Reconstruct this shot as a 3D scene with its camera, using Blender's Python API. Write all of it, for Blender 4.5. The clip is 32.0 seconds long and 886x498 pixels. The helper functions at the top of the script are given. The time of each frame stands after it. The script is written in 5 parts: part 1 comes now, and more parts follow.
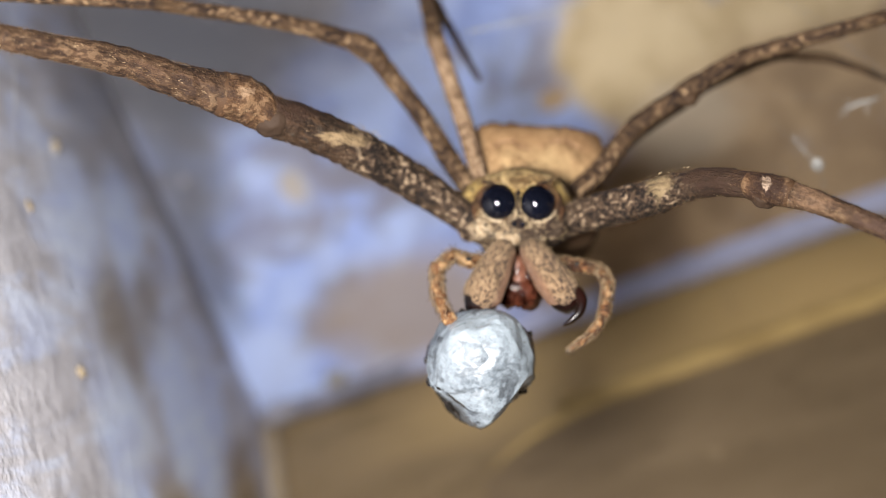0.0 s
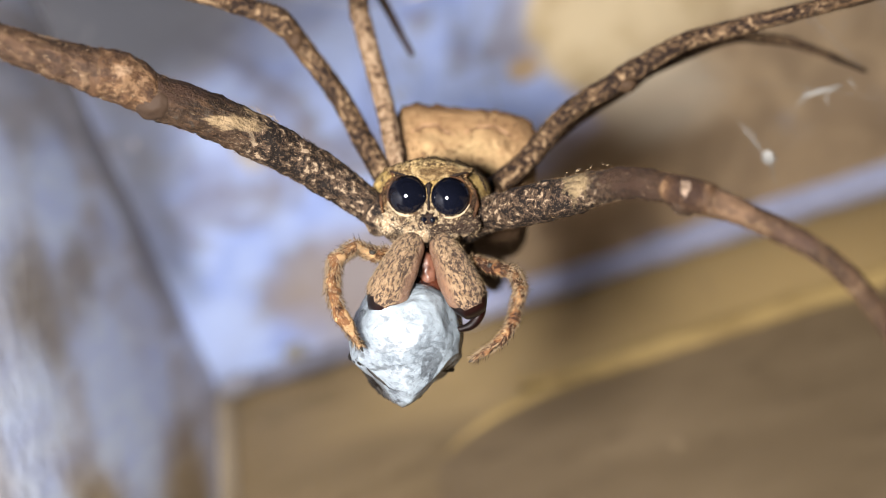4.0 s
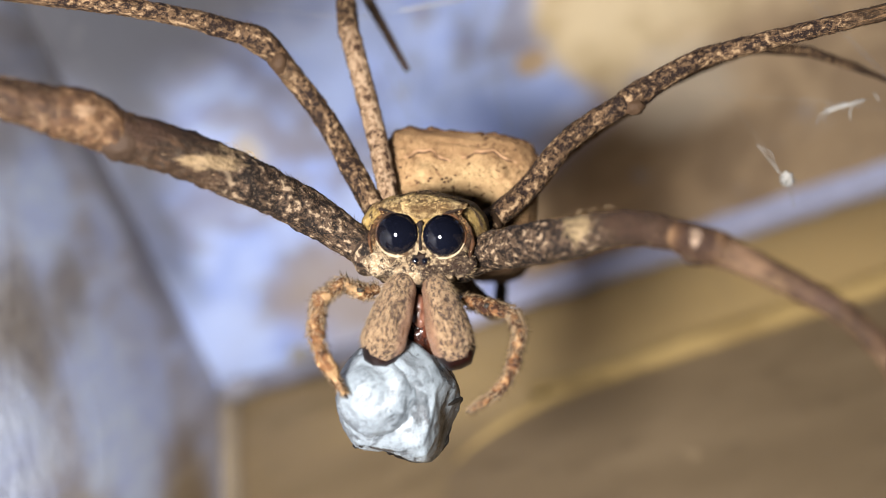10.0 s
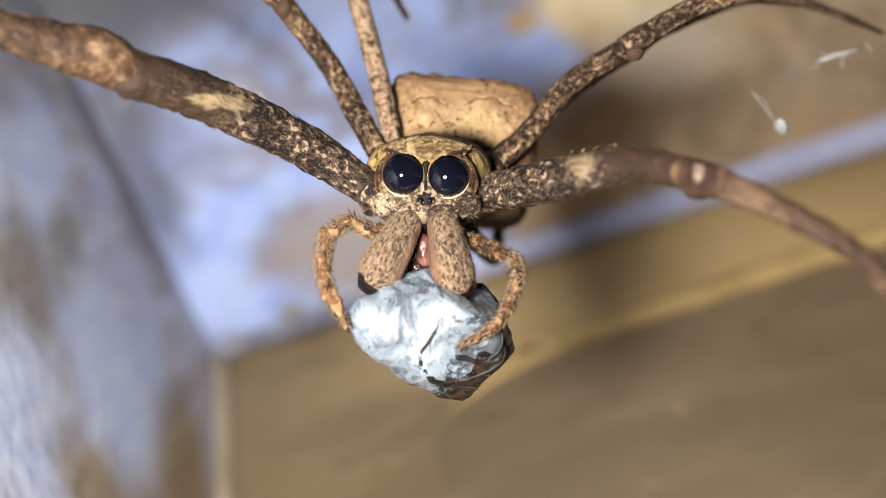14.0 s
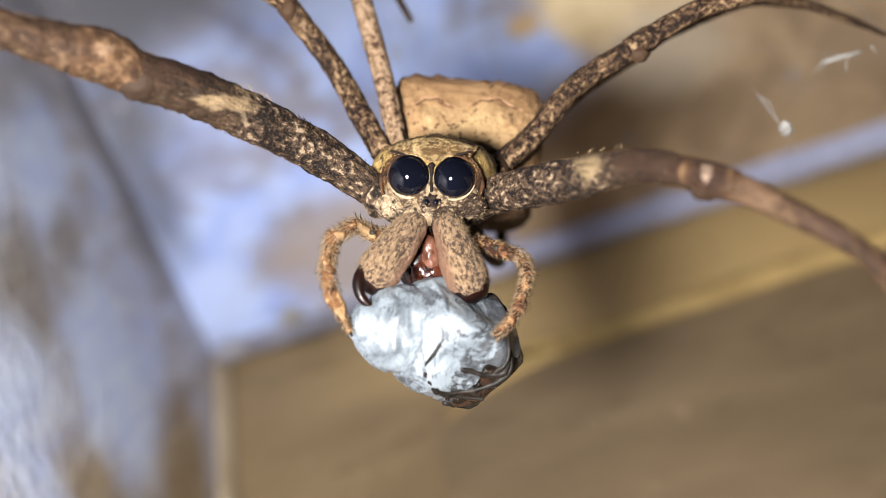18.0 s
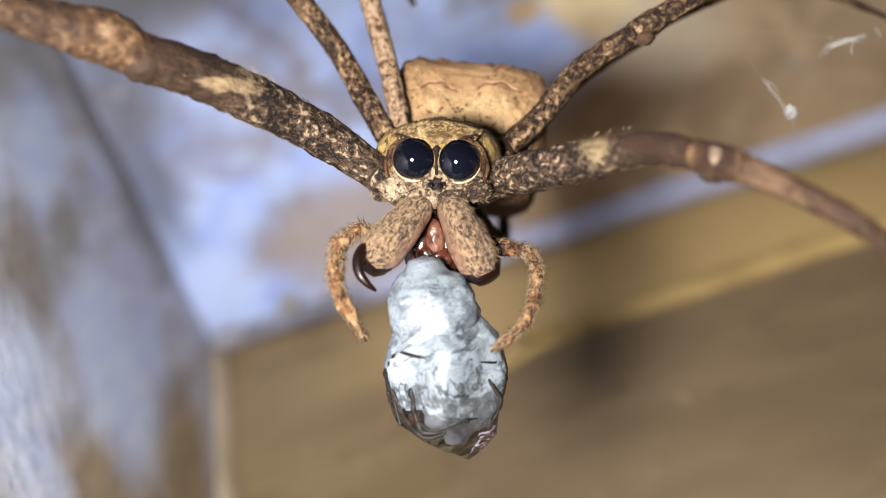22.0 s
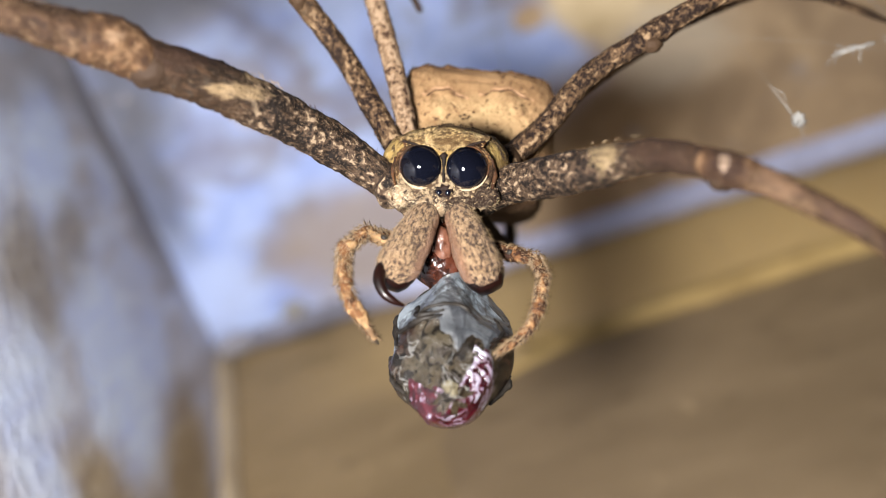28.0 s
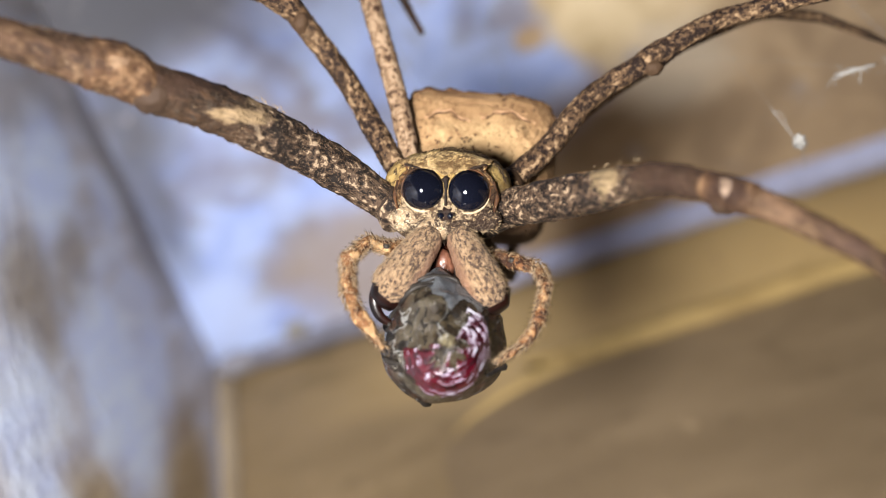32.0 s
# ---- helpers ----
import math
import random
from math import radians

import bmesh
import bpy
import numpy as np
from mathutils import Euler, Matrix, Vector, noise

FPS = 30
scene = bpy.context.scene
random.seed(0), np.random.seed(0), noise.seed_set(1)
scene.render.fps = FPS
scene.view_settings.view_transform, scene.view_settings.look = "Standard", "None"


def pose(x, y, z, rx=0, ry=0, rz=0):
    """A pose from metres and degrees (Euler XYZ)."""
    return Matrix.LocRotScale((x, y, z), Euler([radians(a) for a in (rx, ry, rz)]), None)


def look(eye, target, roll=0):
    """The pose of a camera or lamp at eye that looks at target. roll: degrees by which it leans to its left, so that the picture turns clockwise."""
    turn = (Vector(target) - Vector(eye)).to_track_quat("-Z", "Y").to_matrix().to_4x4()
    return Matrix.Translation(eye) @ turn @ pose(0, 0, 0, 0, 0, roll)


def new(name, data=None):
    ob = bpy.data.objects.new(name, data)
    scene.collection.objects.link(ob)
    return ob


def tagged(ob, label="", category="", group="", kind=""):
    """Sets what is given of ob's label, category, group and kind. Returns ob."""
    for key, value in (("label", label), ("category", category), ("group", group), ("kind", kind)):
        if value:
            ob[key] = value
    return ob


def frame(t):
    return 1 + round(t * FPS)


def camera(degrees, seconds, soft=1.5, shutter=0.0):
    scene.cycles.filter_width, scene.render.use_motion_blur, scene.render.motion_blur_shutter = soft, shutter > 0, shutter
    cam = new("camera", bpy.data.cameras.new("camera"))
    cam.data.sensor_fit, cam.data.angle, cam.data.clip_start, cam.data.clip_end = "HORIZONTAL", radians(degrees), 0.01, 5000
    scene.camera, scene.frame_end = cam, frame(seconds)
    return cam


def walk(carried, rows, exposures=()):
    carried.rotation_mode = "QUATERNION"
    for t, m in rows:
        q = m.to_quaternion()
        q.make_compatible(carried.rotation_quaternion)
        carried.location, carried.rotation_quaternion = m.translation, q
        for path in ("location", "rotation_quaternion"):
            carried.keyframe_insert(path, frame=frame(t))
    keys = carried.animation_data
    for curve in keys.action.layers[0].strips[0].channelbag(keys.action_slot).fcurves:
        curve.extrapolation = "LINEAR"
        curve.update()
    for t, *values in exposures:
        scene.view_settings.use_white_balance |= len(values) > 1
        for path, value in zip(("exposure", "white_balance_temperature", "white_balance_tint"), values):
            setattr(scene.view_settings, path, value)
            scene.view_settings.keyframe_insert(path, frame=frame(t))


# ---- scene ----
# A spider holds a wrapped fly under the ceiling of a room corner, close to a wall.
# Lengths in the lists below are millimetres; U turns them into metres.
U = 0.001

# ---- camera ----
cam = camera(40, 32.0, soft=0.75)
cam.data.dof.use_dof = True
cam.data.dof.focus_distance = 0.0413
cam.data.dof.aperture_fstop = 40
# seconds, place in millimetres, turn in degrees
PATH = [
    (0, -4.489, -23.604, -40.569, 150.674, 10.857, 15.692),
    (0.5, -2.781, -23.374, -40.181, 149.72, 10.513, 15.277),
    (1, -1.986, -23.026, -39.511, 149.878, 10.406, 15.023),
    (1.5, -2.77, -22.938, -38.797, 149.96, 9.712, 15.212),
    (2, -2.214, -22.627, -38.939, 149.904, 9.435, 15.158),
    (2.5, -1.372, -21.403, -37.541, 149.568, 8.649, 15.235),
    (3, -1.193, -21.55, -36.995, 149.615, 8.128, 15.482),
    (3.5, -0.758, -21.997, -37.856, 147.959, 8.708, 14.724),
    (5.5, 1.19, -21.653, -34.663, 149.611, 10.739, 15.622),
    (6, 1.096, -21.894, -35.769, 148.021, 10.1, 15.743),
    (6.5, 1.247, -22.348, -35.185, 147.641, 10.012, 15.795),
    (7, 0.261, -22.22, -35.52, 147.781, 9.956, 15.806),
    (7.5, -0.493, -22.499, -35.617, 147.37, 9.757, 15.853),
    (8, -0.407, -21.954, -35.817, 146.199, 9.492, 15.539),
    (8.5, 0.092, -22.157, -35.472, 145.875, 9.754, 15.299),
    (9, -0.033, -21.841, -35.101, 145.4, 9.839, 15.269),
    (9.5, 0.925, -21.783, -33.424, 146.641, 9.447, 15.504),
    (10, 1.468, -22.144, -33.677, 146.756, 8.96, 15.652),
    (10.5, 0.974, -22.521, -33.781, 145.842, 9.096, 15.304),
    (11, 0.797, -22.226, -34.074, 145.81, 9.239, 15.36),
    (11.5, 0.586, -22.49, -34.051, 145.794, 9.249, 15.314),
    (12, 0.543, -22.554, -34.247, 145.478, 9.528, 15.152),
    (12.5, 0.523, -22.432, -34.468, 145.55, 9.63, 15.056),
    (13, 0.175, -22.329, -34.312, 145.6, 9.667, 15.058),
    (13.5, 0, -22.436, -34.561, 145.349, 9.88, 14.935),
    (14, 0.282, -21.967, -34.826, 145.406, 9.765, 14.973),
    (14.5, 0.241, -21.992, -34.532, 145.343, 9.799, 15.006),
    (16.5, 0.041, -22.085, -34.544, 145.632, 9.697, 15.057),
    (17, -0.189, -22.197, -34.468, 145.581, 9.802, 14.865),
    (17.5, -0.07, -22.027, -34.76, 145.424, 9.839, 14.958),
    (18, -0.052, -21.896, -34.776, 145.66, 9.927, 14.924),
    (18.5, -0.208, -21.845, -34.644, 145.544, 9.902, 15.058),
    (19, -0.393, -21.776, -34.716, 145.701, 9.942, 15.109),
    (19.5, -0.249, -21.94, -34.746, 145.587, 9.914, 15.009),
    (20, -0.445, -22.095, -34.6, 145.443, 9.98, 14.785),
    (20.5, -0.516, -21.661, -34.798, 145.728, 9.826, 14.866),
    (21, -0.44, -21.864, -34.793, 145.597, 9.884, 14.967),
    (21.5, -0.433, -21.716, -34.728, 145.509, 9.91, 14.964),
    (22, -0.433, -21.676, -34.662, 145.178, 10.104, 14.782),
    (22.5, -0.131, -21.483, -34.945, 145.353, 9.861, 14.984),
    (23, -0.506, -21.258, -34.645, 145.33, 10.012, 14.923),
    (23.5, -0.551, -21.186, -34.755, 145.47, 9.829, 15.144),
    (24, -0.458, -21.34, -34.767, 145.398, 9.699, 15.234),
    (24.5, -0.837, -21.018, -34.6, 145.565, 9.768, 15.203),
    (26.5, -1.057, -20.966, -34.744, 146.073, 9.615, 15.225),
    (27, -0.834, -21.332, -34.677, 145.85, 9.738, 15.058),
    (27.5, -0.581, -21.497, -34.615, 145.606, 9.885, 14.808),
    (28, -0.548, -21.665, -34.482, 145.444, 9.922, 14.762),
    (28.5, -0.676, -21.522, -34.455, 145.795, 9.739, 14.939),
    (29, -0.581, -21.651, -34.5, 145.759, 9.767, 15.023),
    (29.5, -0.577, -21.656, -34.53, 146.047, 9.83, 15.096),
    (30, -0.595, -22.106, -34.346, 145.785, 10.211, 14.847),
    (30.5, -0.398, -21.894, -34.247, 146.195, 9.96, 14.89),
    (31, -0.526, -21.982, -34.41, 146.145, 10.048, 14.793),
    (31.5, -0.638, -21.957, -34.41, 146.107, 9.947, 14.795),
    (32, -0.526, -21.89, -34.424, 146.25, 9.953, 14.879),
]
walk(cam, [(r[0], pose(r[1] * U, r[2] * U, r[3] * U, r[4], r[5], r[6])) for r in PATH], [(0, -0.22), (2, -0.10), (3.5, 0.03), (6, 0.11), (27.5, 0.11), (28.5, 0.17), (32, 0.17)])

# the spider's own axes: x to its left side as it faces out, y up its back, z out of its face
BODY = Matrix([[0.95094, 0.30924, 0.00917], [0.25674, -0.77224, -0.58115], [-0.17263, 0.55499, -0.81375]]).to_4x4()

# ---- light ----
world = bpy.data.worlds.new("world")
world.use_nodes = True
world.node_tree.nodes["Background"].inputs[0].default_value = (0.75, 0.85, 1.0, 1)
world.node_tree.nodes["Background"].inputs[1].default_value = 0.0055
scene.world = world
lamp = bpy.data.lights.new("torch", "SPOT")
lamp.energy = 0.375
lamp.spot_size, lamp.spot_blend = radians(96), 0.6
lamp.color = (1.0, 0.962, 0.935)
lamp.shadow_soft_size = 0.0042
torch = new("torch", lamp)
torch.matrix_world = look(BODY @ Vector((-0.0096, -0.0044, 0.0412)), BODY @ Vector((0.0, -0.001, -0.03)))


# ---- materials ----
class Nodes:
    """A short way to write a node material."""

    def __init__(self, name):
        self.m = bpy.data.materials.new(name)
        self.m.use_nodes = True
        self.t = self.m.node_tree
        self.b = self.t.nodes["Principled BSDF"]
        self.co = self.add("ShaderNodeTexCoord").outputs["Object"]

    def add(self, kind, **given):
        n = self.t.nodes.new(kind)
        for key, value in given.items():
            self.put(n.inputs[int(key[1:]) if key[0] == "i" and key[1:].isdigit() else key.replace("_", " ")], value)
        return n

    def put(self, socket, value):
        if isinstance(value, bpy.types.NodeSocket):
            self.t.links.new(value, socket)
        else:
            socket.default_value = value

    def noise(self, scale, detail=4.0, rough=0.6, co=None, distort=0.0):
        n = self.add("ShaderNodeTexNoise", Vector=co or self.co, Scale=scale, Detail=detail, Roughness=rough, Distortion=distort)
        return n.outputs["Fac"]

    def math(self, op, a, b=0.0, clamp=False):
        n = self.t.nodes.new("ShaderNodeMath")
        n.operation, n.use_clamp = op, clamp
        self.put(n.inputs[0], a), self.put(n.inputs[1], b)
        return n.outputs[0]

    def step(self, v, lo, hi, a=0.0, b=1.0):
        n = self.add("ShaderNodeMapRange", Value=v)
        n.interpolation_type = "SMOOTHSTEP"
        for k, x in zip((1, 2, 3, 4), (lo, hi, a, b)):
            n.inputs[k].default_value = x
        return n.outputs[0]

    def mix(self, f, a, b):
        n = self.t.nodes.new("ShaderNodeMix")
        n.data_type = "RGBA"
        self.put(n.inputs[0], f)
        for s, v in ((n.inputs[6], a), (n.inputs[7], b)):
            self.put(s, v if isinstance(v, bpy.types.NodeSocket) else (*v, 1))
        return n.outputs[2]

    def scaled(self, loc, size):
        """Object place in millimetres, moved to loc and divided by size."""
        n = self.add("ShaderNodeMapping", Vector=self.co)
        n.vector_type = "TEXTURE"
        n.inputs[1].default_value = [a * U for a in loc]
        n.inputs[3].default_value = [a * U for a in size]
        return n.outputs[0]

    def blob(self, loc, size, ragged=0.35, soft=0.5, grain=1.6):
        """One around loc, nought outside an uneven outline."""
        v = self.scaled(loc, size)
        n = self.add("ShaderNodeVectorMath", i0=v)
        n.operation = "LENGTH"
        d = self.math("ADD", n.outputs["Value"], self.math("MULTIPLY", self.math("SUBTRACT", self.noise(grain, 5.0, co=v), 0.5), ragged * 2.5))
        return self.step(d, 1.0 + soft / 2, 1.0 - soft / 2)

    def axis(self, k):
        n = self.add("ShaderNodeSeparateXYZ", Vector=self.co)
        return n.outputs[k]

    def done(self, colour, rough=0.6, bump=None, height=0.00005, **more):
        self.put(self.b.inputs["Base Color"], colour if isinstance(colour, bpy.types.NodeSocket) else (*colour, 1))
        self.put(self.b.inputs["Roughness"], rough)
        if not isinstance(rough, bpy.types.NodeSocket) and rough > 0.45:
            self.b.inputs["Specular IOR Level"].default_value = 0.15
        for key, value in more.items():
            self.put(self.b.inputs[key.replace("_", " ")], value)
        if bump is not None:
            n = self.add("ShaderNodeBump", Height=bump, Distance=height, Strength=0.8)
            self.t.links.new(n.outputs[0], self.b.inputs["Normal"])
        return self.m


def plain(name, a, b, scale, rough, height=0.00003, **more):
    n = Nodes(name)
    v = n.noise(scale, 5)
    return n.done(n.mix(n.step(v, 0.35, 0.65), a, b), rough, v, height, **more)


def scaly(name, dark, mid, pale, much=0.5, size=2600, stretch=(1, 1, 1), warm=None):
    """Skin under flat scales: dark and pale flecks over a middle tone."""
    n = Nodes(name)
    v = n.add("ShaderNodeMapping", Vector=n.co)
    v.inputs[3].default_value = stretch
    co = v.outputs[0]
    big = n.noise(size * 0.28, 3, co=co)
    fine = n.noise(size, 6, 0.7, co=co)
    grit = n.noise(size * 4.0, 3, 0.7, co=co)
    wide = n.noise(size * 0.17, 3, co=co)
    c = n.mix(n.step(big, 0.38, 0.62), mid, [a * 0.5 + b * 0.5 for a, b in zip(mid, dark)])
    if warm:
        c = n.mix(n.step(wide, 0.5, 0.62), c, warm)
    c = n.mix(n.step(n.math("ADD", fine, n.math("MULTIPLY", wide, 0.6)), 0.88 - 0.20 * much, 0.95 - 0.20 * much), c, dark)
    gate = n.step(n.math("ADD", n.math("MULTIPLY", big, 0.5), n.math("MULTIPLY", wide, 0.5)), 0.56, 0.42)
    c = n.mix(n.math("MULTIPLY", n.step(grit, 0.50, 0.60), n.math("ADD", 0.12, n.math("MULTIPLY", gate, 0.78))), c, pale)
    c = n.mix(n.math("MULTIPLY", n.step(n.noise(size * 0.7, 4, 0.7, co=co), 0.56, 0.64), gate), c, pale)
    return n.done(c, 0.75, n.math("ADD", fine, n.math("MULTIPLY", grit, 0.6)), 0.00012)


def limb(name, dark, mid, pale, fur, turn=None, size=5200, bias=0.0, furry=0.0, patches=()):
    """Flecked skin along a limb, which past the length "turn" gives way to smooth fur."""
    n = Nodes(name)
    uv = n.add("ShaderNodeTexCoord").outputs["UV"]
    m = n.add("ShaderNodeMapping", Vector=uv)
    m.inputs[3].default_value = (0.85, 0.9, 1.0)
    fleck, big, grit = n.noise(size, 3, 0.6, m.outputs[0], 0.15), n.noise(size * 0.16, 3, 0.6, m.outputs[0]), n.noise(size * 3, 2, 0.6, m.outputs[0])
    v = n.math("ADD", fleck, n.math("MULTIPLY", n.math("SUBTRACT", big, 0.5 - bias), 0.55))
    c = n.mix(n.step(v, 0.42, 0.49), dark, mid)
    c = n.mix(n.step(v, 0.54, 0.61), c, pale)
    c = n.mix(n.step(grit, 0.60, 0.68), c, [a * 0.6 + b * 0.4 for a, b in zip(mid, pale)])
    w = n.add("ShaderNodeMapping", Vector=uv)
    w.inputs[3].default_value = (0.22, 1.0, 1.0)
    hair = n.noise(size * 1.3, 4, 0.7, w.outputs[0])
    soft = n.noise(size * 0.22, 3, 0.6, m.outputs[0])
    coat = n.mix(n.step(soft, 0.40, 0.58), fur, [a * 0.34 for a in fur])
    coat = n.mix(n.step(hair, 0.46, 0.64), coat, [a * 1.9 for a in fur])
    coat = n.mix(n.step(fleck, 0.60, 0.66), coat, dark)
    if turn:
        u = n.add("ShaderNodeSeparateXYZ", Vector=uv).outputs[0]
        much = n.step(n.math("ADD", u, n.math("MULTIPLY", n.math("SUBTRACT", big, 0.5), 0.004)), turn * U, (turn + 1.6) * U)
        c = n.mix(n.math("MULTIPLY", much, 0.9), c, coat)
    elif furry:
        c = n.mix(furry, c, coat)
    for loc, area, colour, ragged in patches:
        streak = n.math("MULTIPLY", n.blob(loc, area, ragged, 0.5), n.step(hair, 0.38, 0.56, 0.25, 0.92))
        c = n.mix(streak, c, colour)
    return n.done(c, 0.75, n.math("ADD", fleck, n.math("ADD", n.math("MULTIPLY", grit, 0.5), n.math("MULTIPLY", hair, 0.6))), 0.00012)


CREAM, UMBER = (0.16, 0.112, 0.062), (0.020, 0.010, 0.006)
FORELEG = limb("foreleg_scales", (0.006, 0.0036, 0.0026), (0.042, 0.0262, 0.0162), (0.205, 0.150, 0.098), (0.021, 0.0113, 0.0058), 5.4, 4200, -0.07,
               patches=(((-6.45, 2.20, 2.5), (0.95, 0.24, 1.2), CREAM, 0.9), ((-5.9, 2.75, 1.6), (0.5, 0.25, 1.0), CREAM, 0.5), ((-8.6, 3.3, 3.3), (1.2, 0.8, 2.0), UMBER, 0.5),
                        ((4.95, 0.40, 3.4), (0.42, 0.7, 1.5), (0.15, 0.108, 0.058), 0.9), ((6.9, 0.2, 5.2), (1.0, 1.2, 1.8), UMBER, 0.5), ((-7.6, 3.4, 2.6), (2.2, 0.55, 2.2), UMBER, 0.5), ((5.7, 0.5, 3.9), (0.5, 0.5, 1.0), UMBER, 0.8)))
KNEE = limb("knee_scales", UMBER, (0.043, 0.0225, 0.0113), (0.125, 0.075, 0.040), (0.046, 0.0232, 0.0105), furry=0.4, size=3600, patches=(((-9.75, 3.5, 4.4), (0.34, 0.24, 0.6), (0.14, 0.09, 0.054), 1.1), ((7.9, -0.45, 6.1), (0.50, 1.2, 1.4), (0.014, 0.0065, 0.004), 0.5), ((7.85, -0.25, 6.5), (0.13, 0.22, 0.6), (0.20, 0.145, 0.105), 1.2)))
KNEE_DARK = limb("dark_knee_scales", (0.012, 0.007, 0.005), (0.036, 0.021, 0.012), (0.07, 0.044, 0.027), (0.023, 0.0135, 0.0085), furry=0.6)
SHIN = limb("shin_scales", (0.012, 0.006, 0.004), (0.036, 0.0200, 0.0107), (0.12, 0.075, 0.042), (0.029, 0.0155, 0.0083), furry=0.5, size=3000, patches=(((9.1, -0.8, 7.3), (0.55, 0.8, 1.4), (0.085, 0.050, 0.029), 0.8), ((10.6, -1.9, 8.4), (0.6, 0.9, 1.4), (0.030, 0.016, 0.011), 0.8)))
HINDLEG = limb("hindleg_scales", (0.010, 0.005, 0.0035), (0.070, 0.041, 0.0215), (0.21, 0.140, 0.080), (0.058, 0.033, 0.016), 6.5, 4800, -0.05)
HINDLEG_PALE = limb("pale_hindleg_scales", (0.030, 0.014, 0.008), (0.16, 0.102, 0.060), (0.26, 0.18, 0.115), (0.09, 0.052, 0.025), 7.5, 4800, 0.06)
PALP = limb("palp_scales", (0.020, 0.007, 0.003), (0.095, 0.042, 0.016), (0.26, 0.160, 0.078), (0.2, 0.1, 0.04), None, 3000, -0.03)
FACE = scaly("face_scales", (0.016, 0.008, 0.005), (0.22, 0.155, 0.092), (0.46, 0.37, 0.25), 0.74, 3800)
HAIR = Nodes("hair")
HAIR = HAIR.done(HAIR.mix(HAIR.noise(900), (0.035, 0.018, 0.009), (0.12, 0.07, 0.034)), 0.5)
HAIR_DARK = plain("dark_hair", (0.0186, 0.0112, 0.0062), (0.0434, 0.026, 0.0136), 900, 0.5)
HAIR_PALE = Nodes("pale_hair")
HAIR_PALE = HAIR_PALE.done(HAIR_PALE.mix(HAIR_PALE.noise(900), (0.13, 0.082, 0.04), (0.22, 0.155, 0.088)), 0.45)


def carapace_material():
    n = Nodes("carapace_skin")
    y = n.math("ADD", n.axis(1), n.math("MULTIPLY", n.math("SUBTRACT", n.noise(1500, 4), 0.5), 0.0008))
    fine, grit = n.noise(3200, 6, 0.7), n.noise(9000, 3)
    gold = n.mix(n.step(fine, 0.42, 0.62), (0.30, 0.205, 0.072), (0.15, 0.095, 0.032))
    low = n.mix(n.step(n.noise(5200, 5, 0.7), 0.44, 0.54), (0.186, 0.14, 0.0868), (0.0372, 0.0223, 0.0124))
    c = n.mix(n.step(y, -0.0004, 0.0005), low, gold)
    c = n.mix(n.step(n.math("ADD", n.noise(2600, 5, 0.7), n.math("MULTIPLY", n.noise(700, 2), 0.3)), 0.74, 0.80), c, (0.0434, 0.0248, 0.0112))
    c = n.mix(n.step(grit, 0.60, 0.68), c, (0.322, 0.248, 0.13))
    return n.done(c, 0.7, n.math("ADD", fine, grit), 0.0001)


def abdomen_material():
    n = Nodes("abdomen_skin")
    big, fine, grit, dots = n.noise(420, 4), n.noise(1700, 6, 0.7), n.noise(7000, 4, 0.7), n.noise(4200, 3, 0.6)
    c = n.mix(n.step(big, 0.38, 0.62), (0.275, 0.168, 0.083), (0.19, 0.110, 0.052))
    pale = n.math("MULTIPLY", n.blob((1.3, 1.9, -4.6), (2.1, 1.0, 2.0), 0.5, 0.9), n.step(fine, 0.35, 0.6, 1.0, 0.35))
    c = n.mix(pale, c, (0.34, 0.235, 0.118))
    c = n.mix(n.step(fine, 0.55, 0.68), c, (0.17, 0.095, 0.045))
    c = n.mix(n.math("MULTIPLY", n.step(grit, 0.58, 0.66), 0.6), c, (0.12, 0.066, 0.03))
    c = n.mix(n.step(n.math("ADD", dots, n.math("MULTIPLY", n.noise(600, 2), 0.4)), 0.845, 0.875), c, (0.075, 0.038, 0.018))
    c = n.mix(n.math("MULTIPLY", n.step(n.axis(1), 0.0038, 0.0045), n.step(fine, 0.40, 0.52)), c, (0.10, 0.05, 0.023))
    # Dark below: shade under the body put into the skin colour.
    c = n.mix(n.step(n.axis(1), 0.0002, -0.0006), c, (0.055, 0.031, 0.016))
    # Dark side strip: shadow beside the third leg, painted in.
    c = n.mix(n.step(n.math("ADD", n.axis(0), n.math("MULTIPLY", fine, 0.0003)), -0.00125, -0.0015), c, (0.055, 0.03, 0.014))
    return n.done(c, 0.75, n.math("ADD", fine, n.math("MULTIPLY", grit, 0.35)), 0.00016)


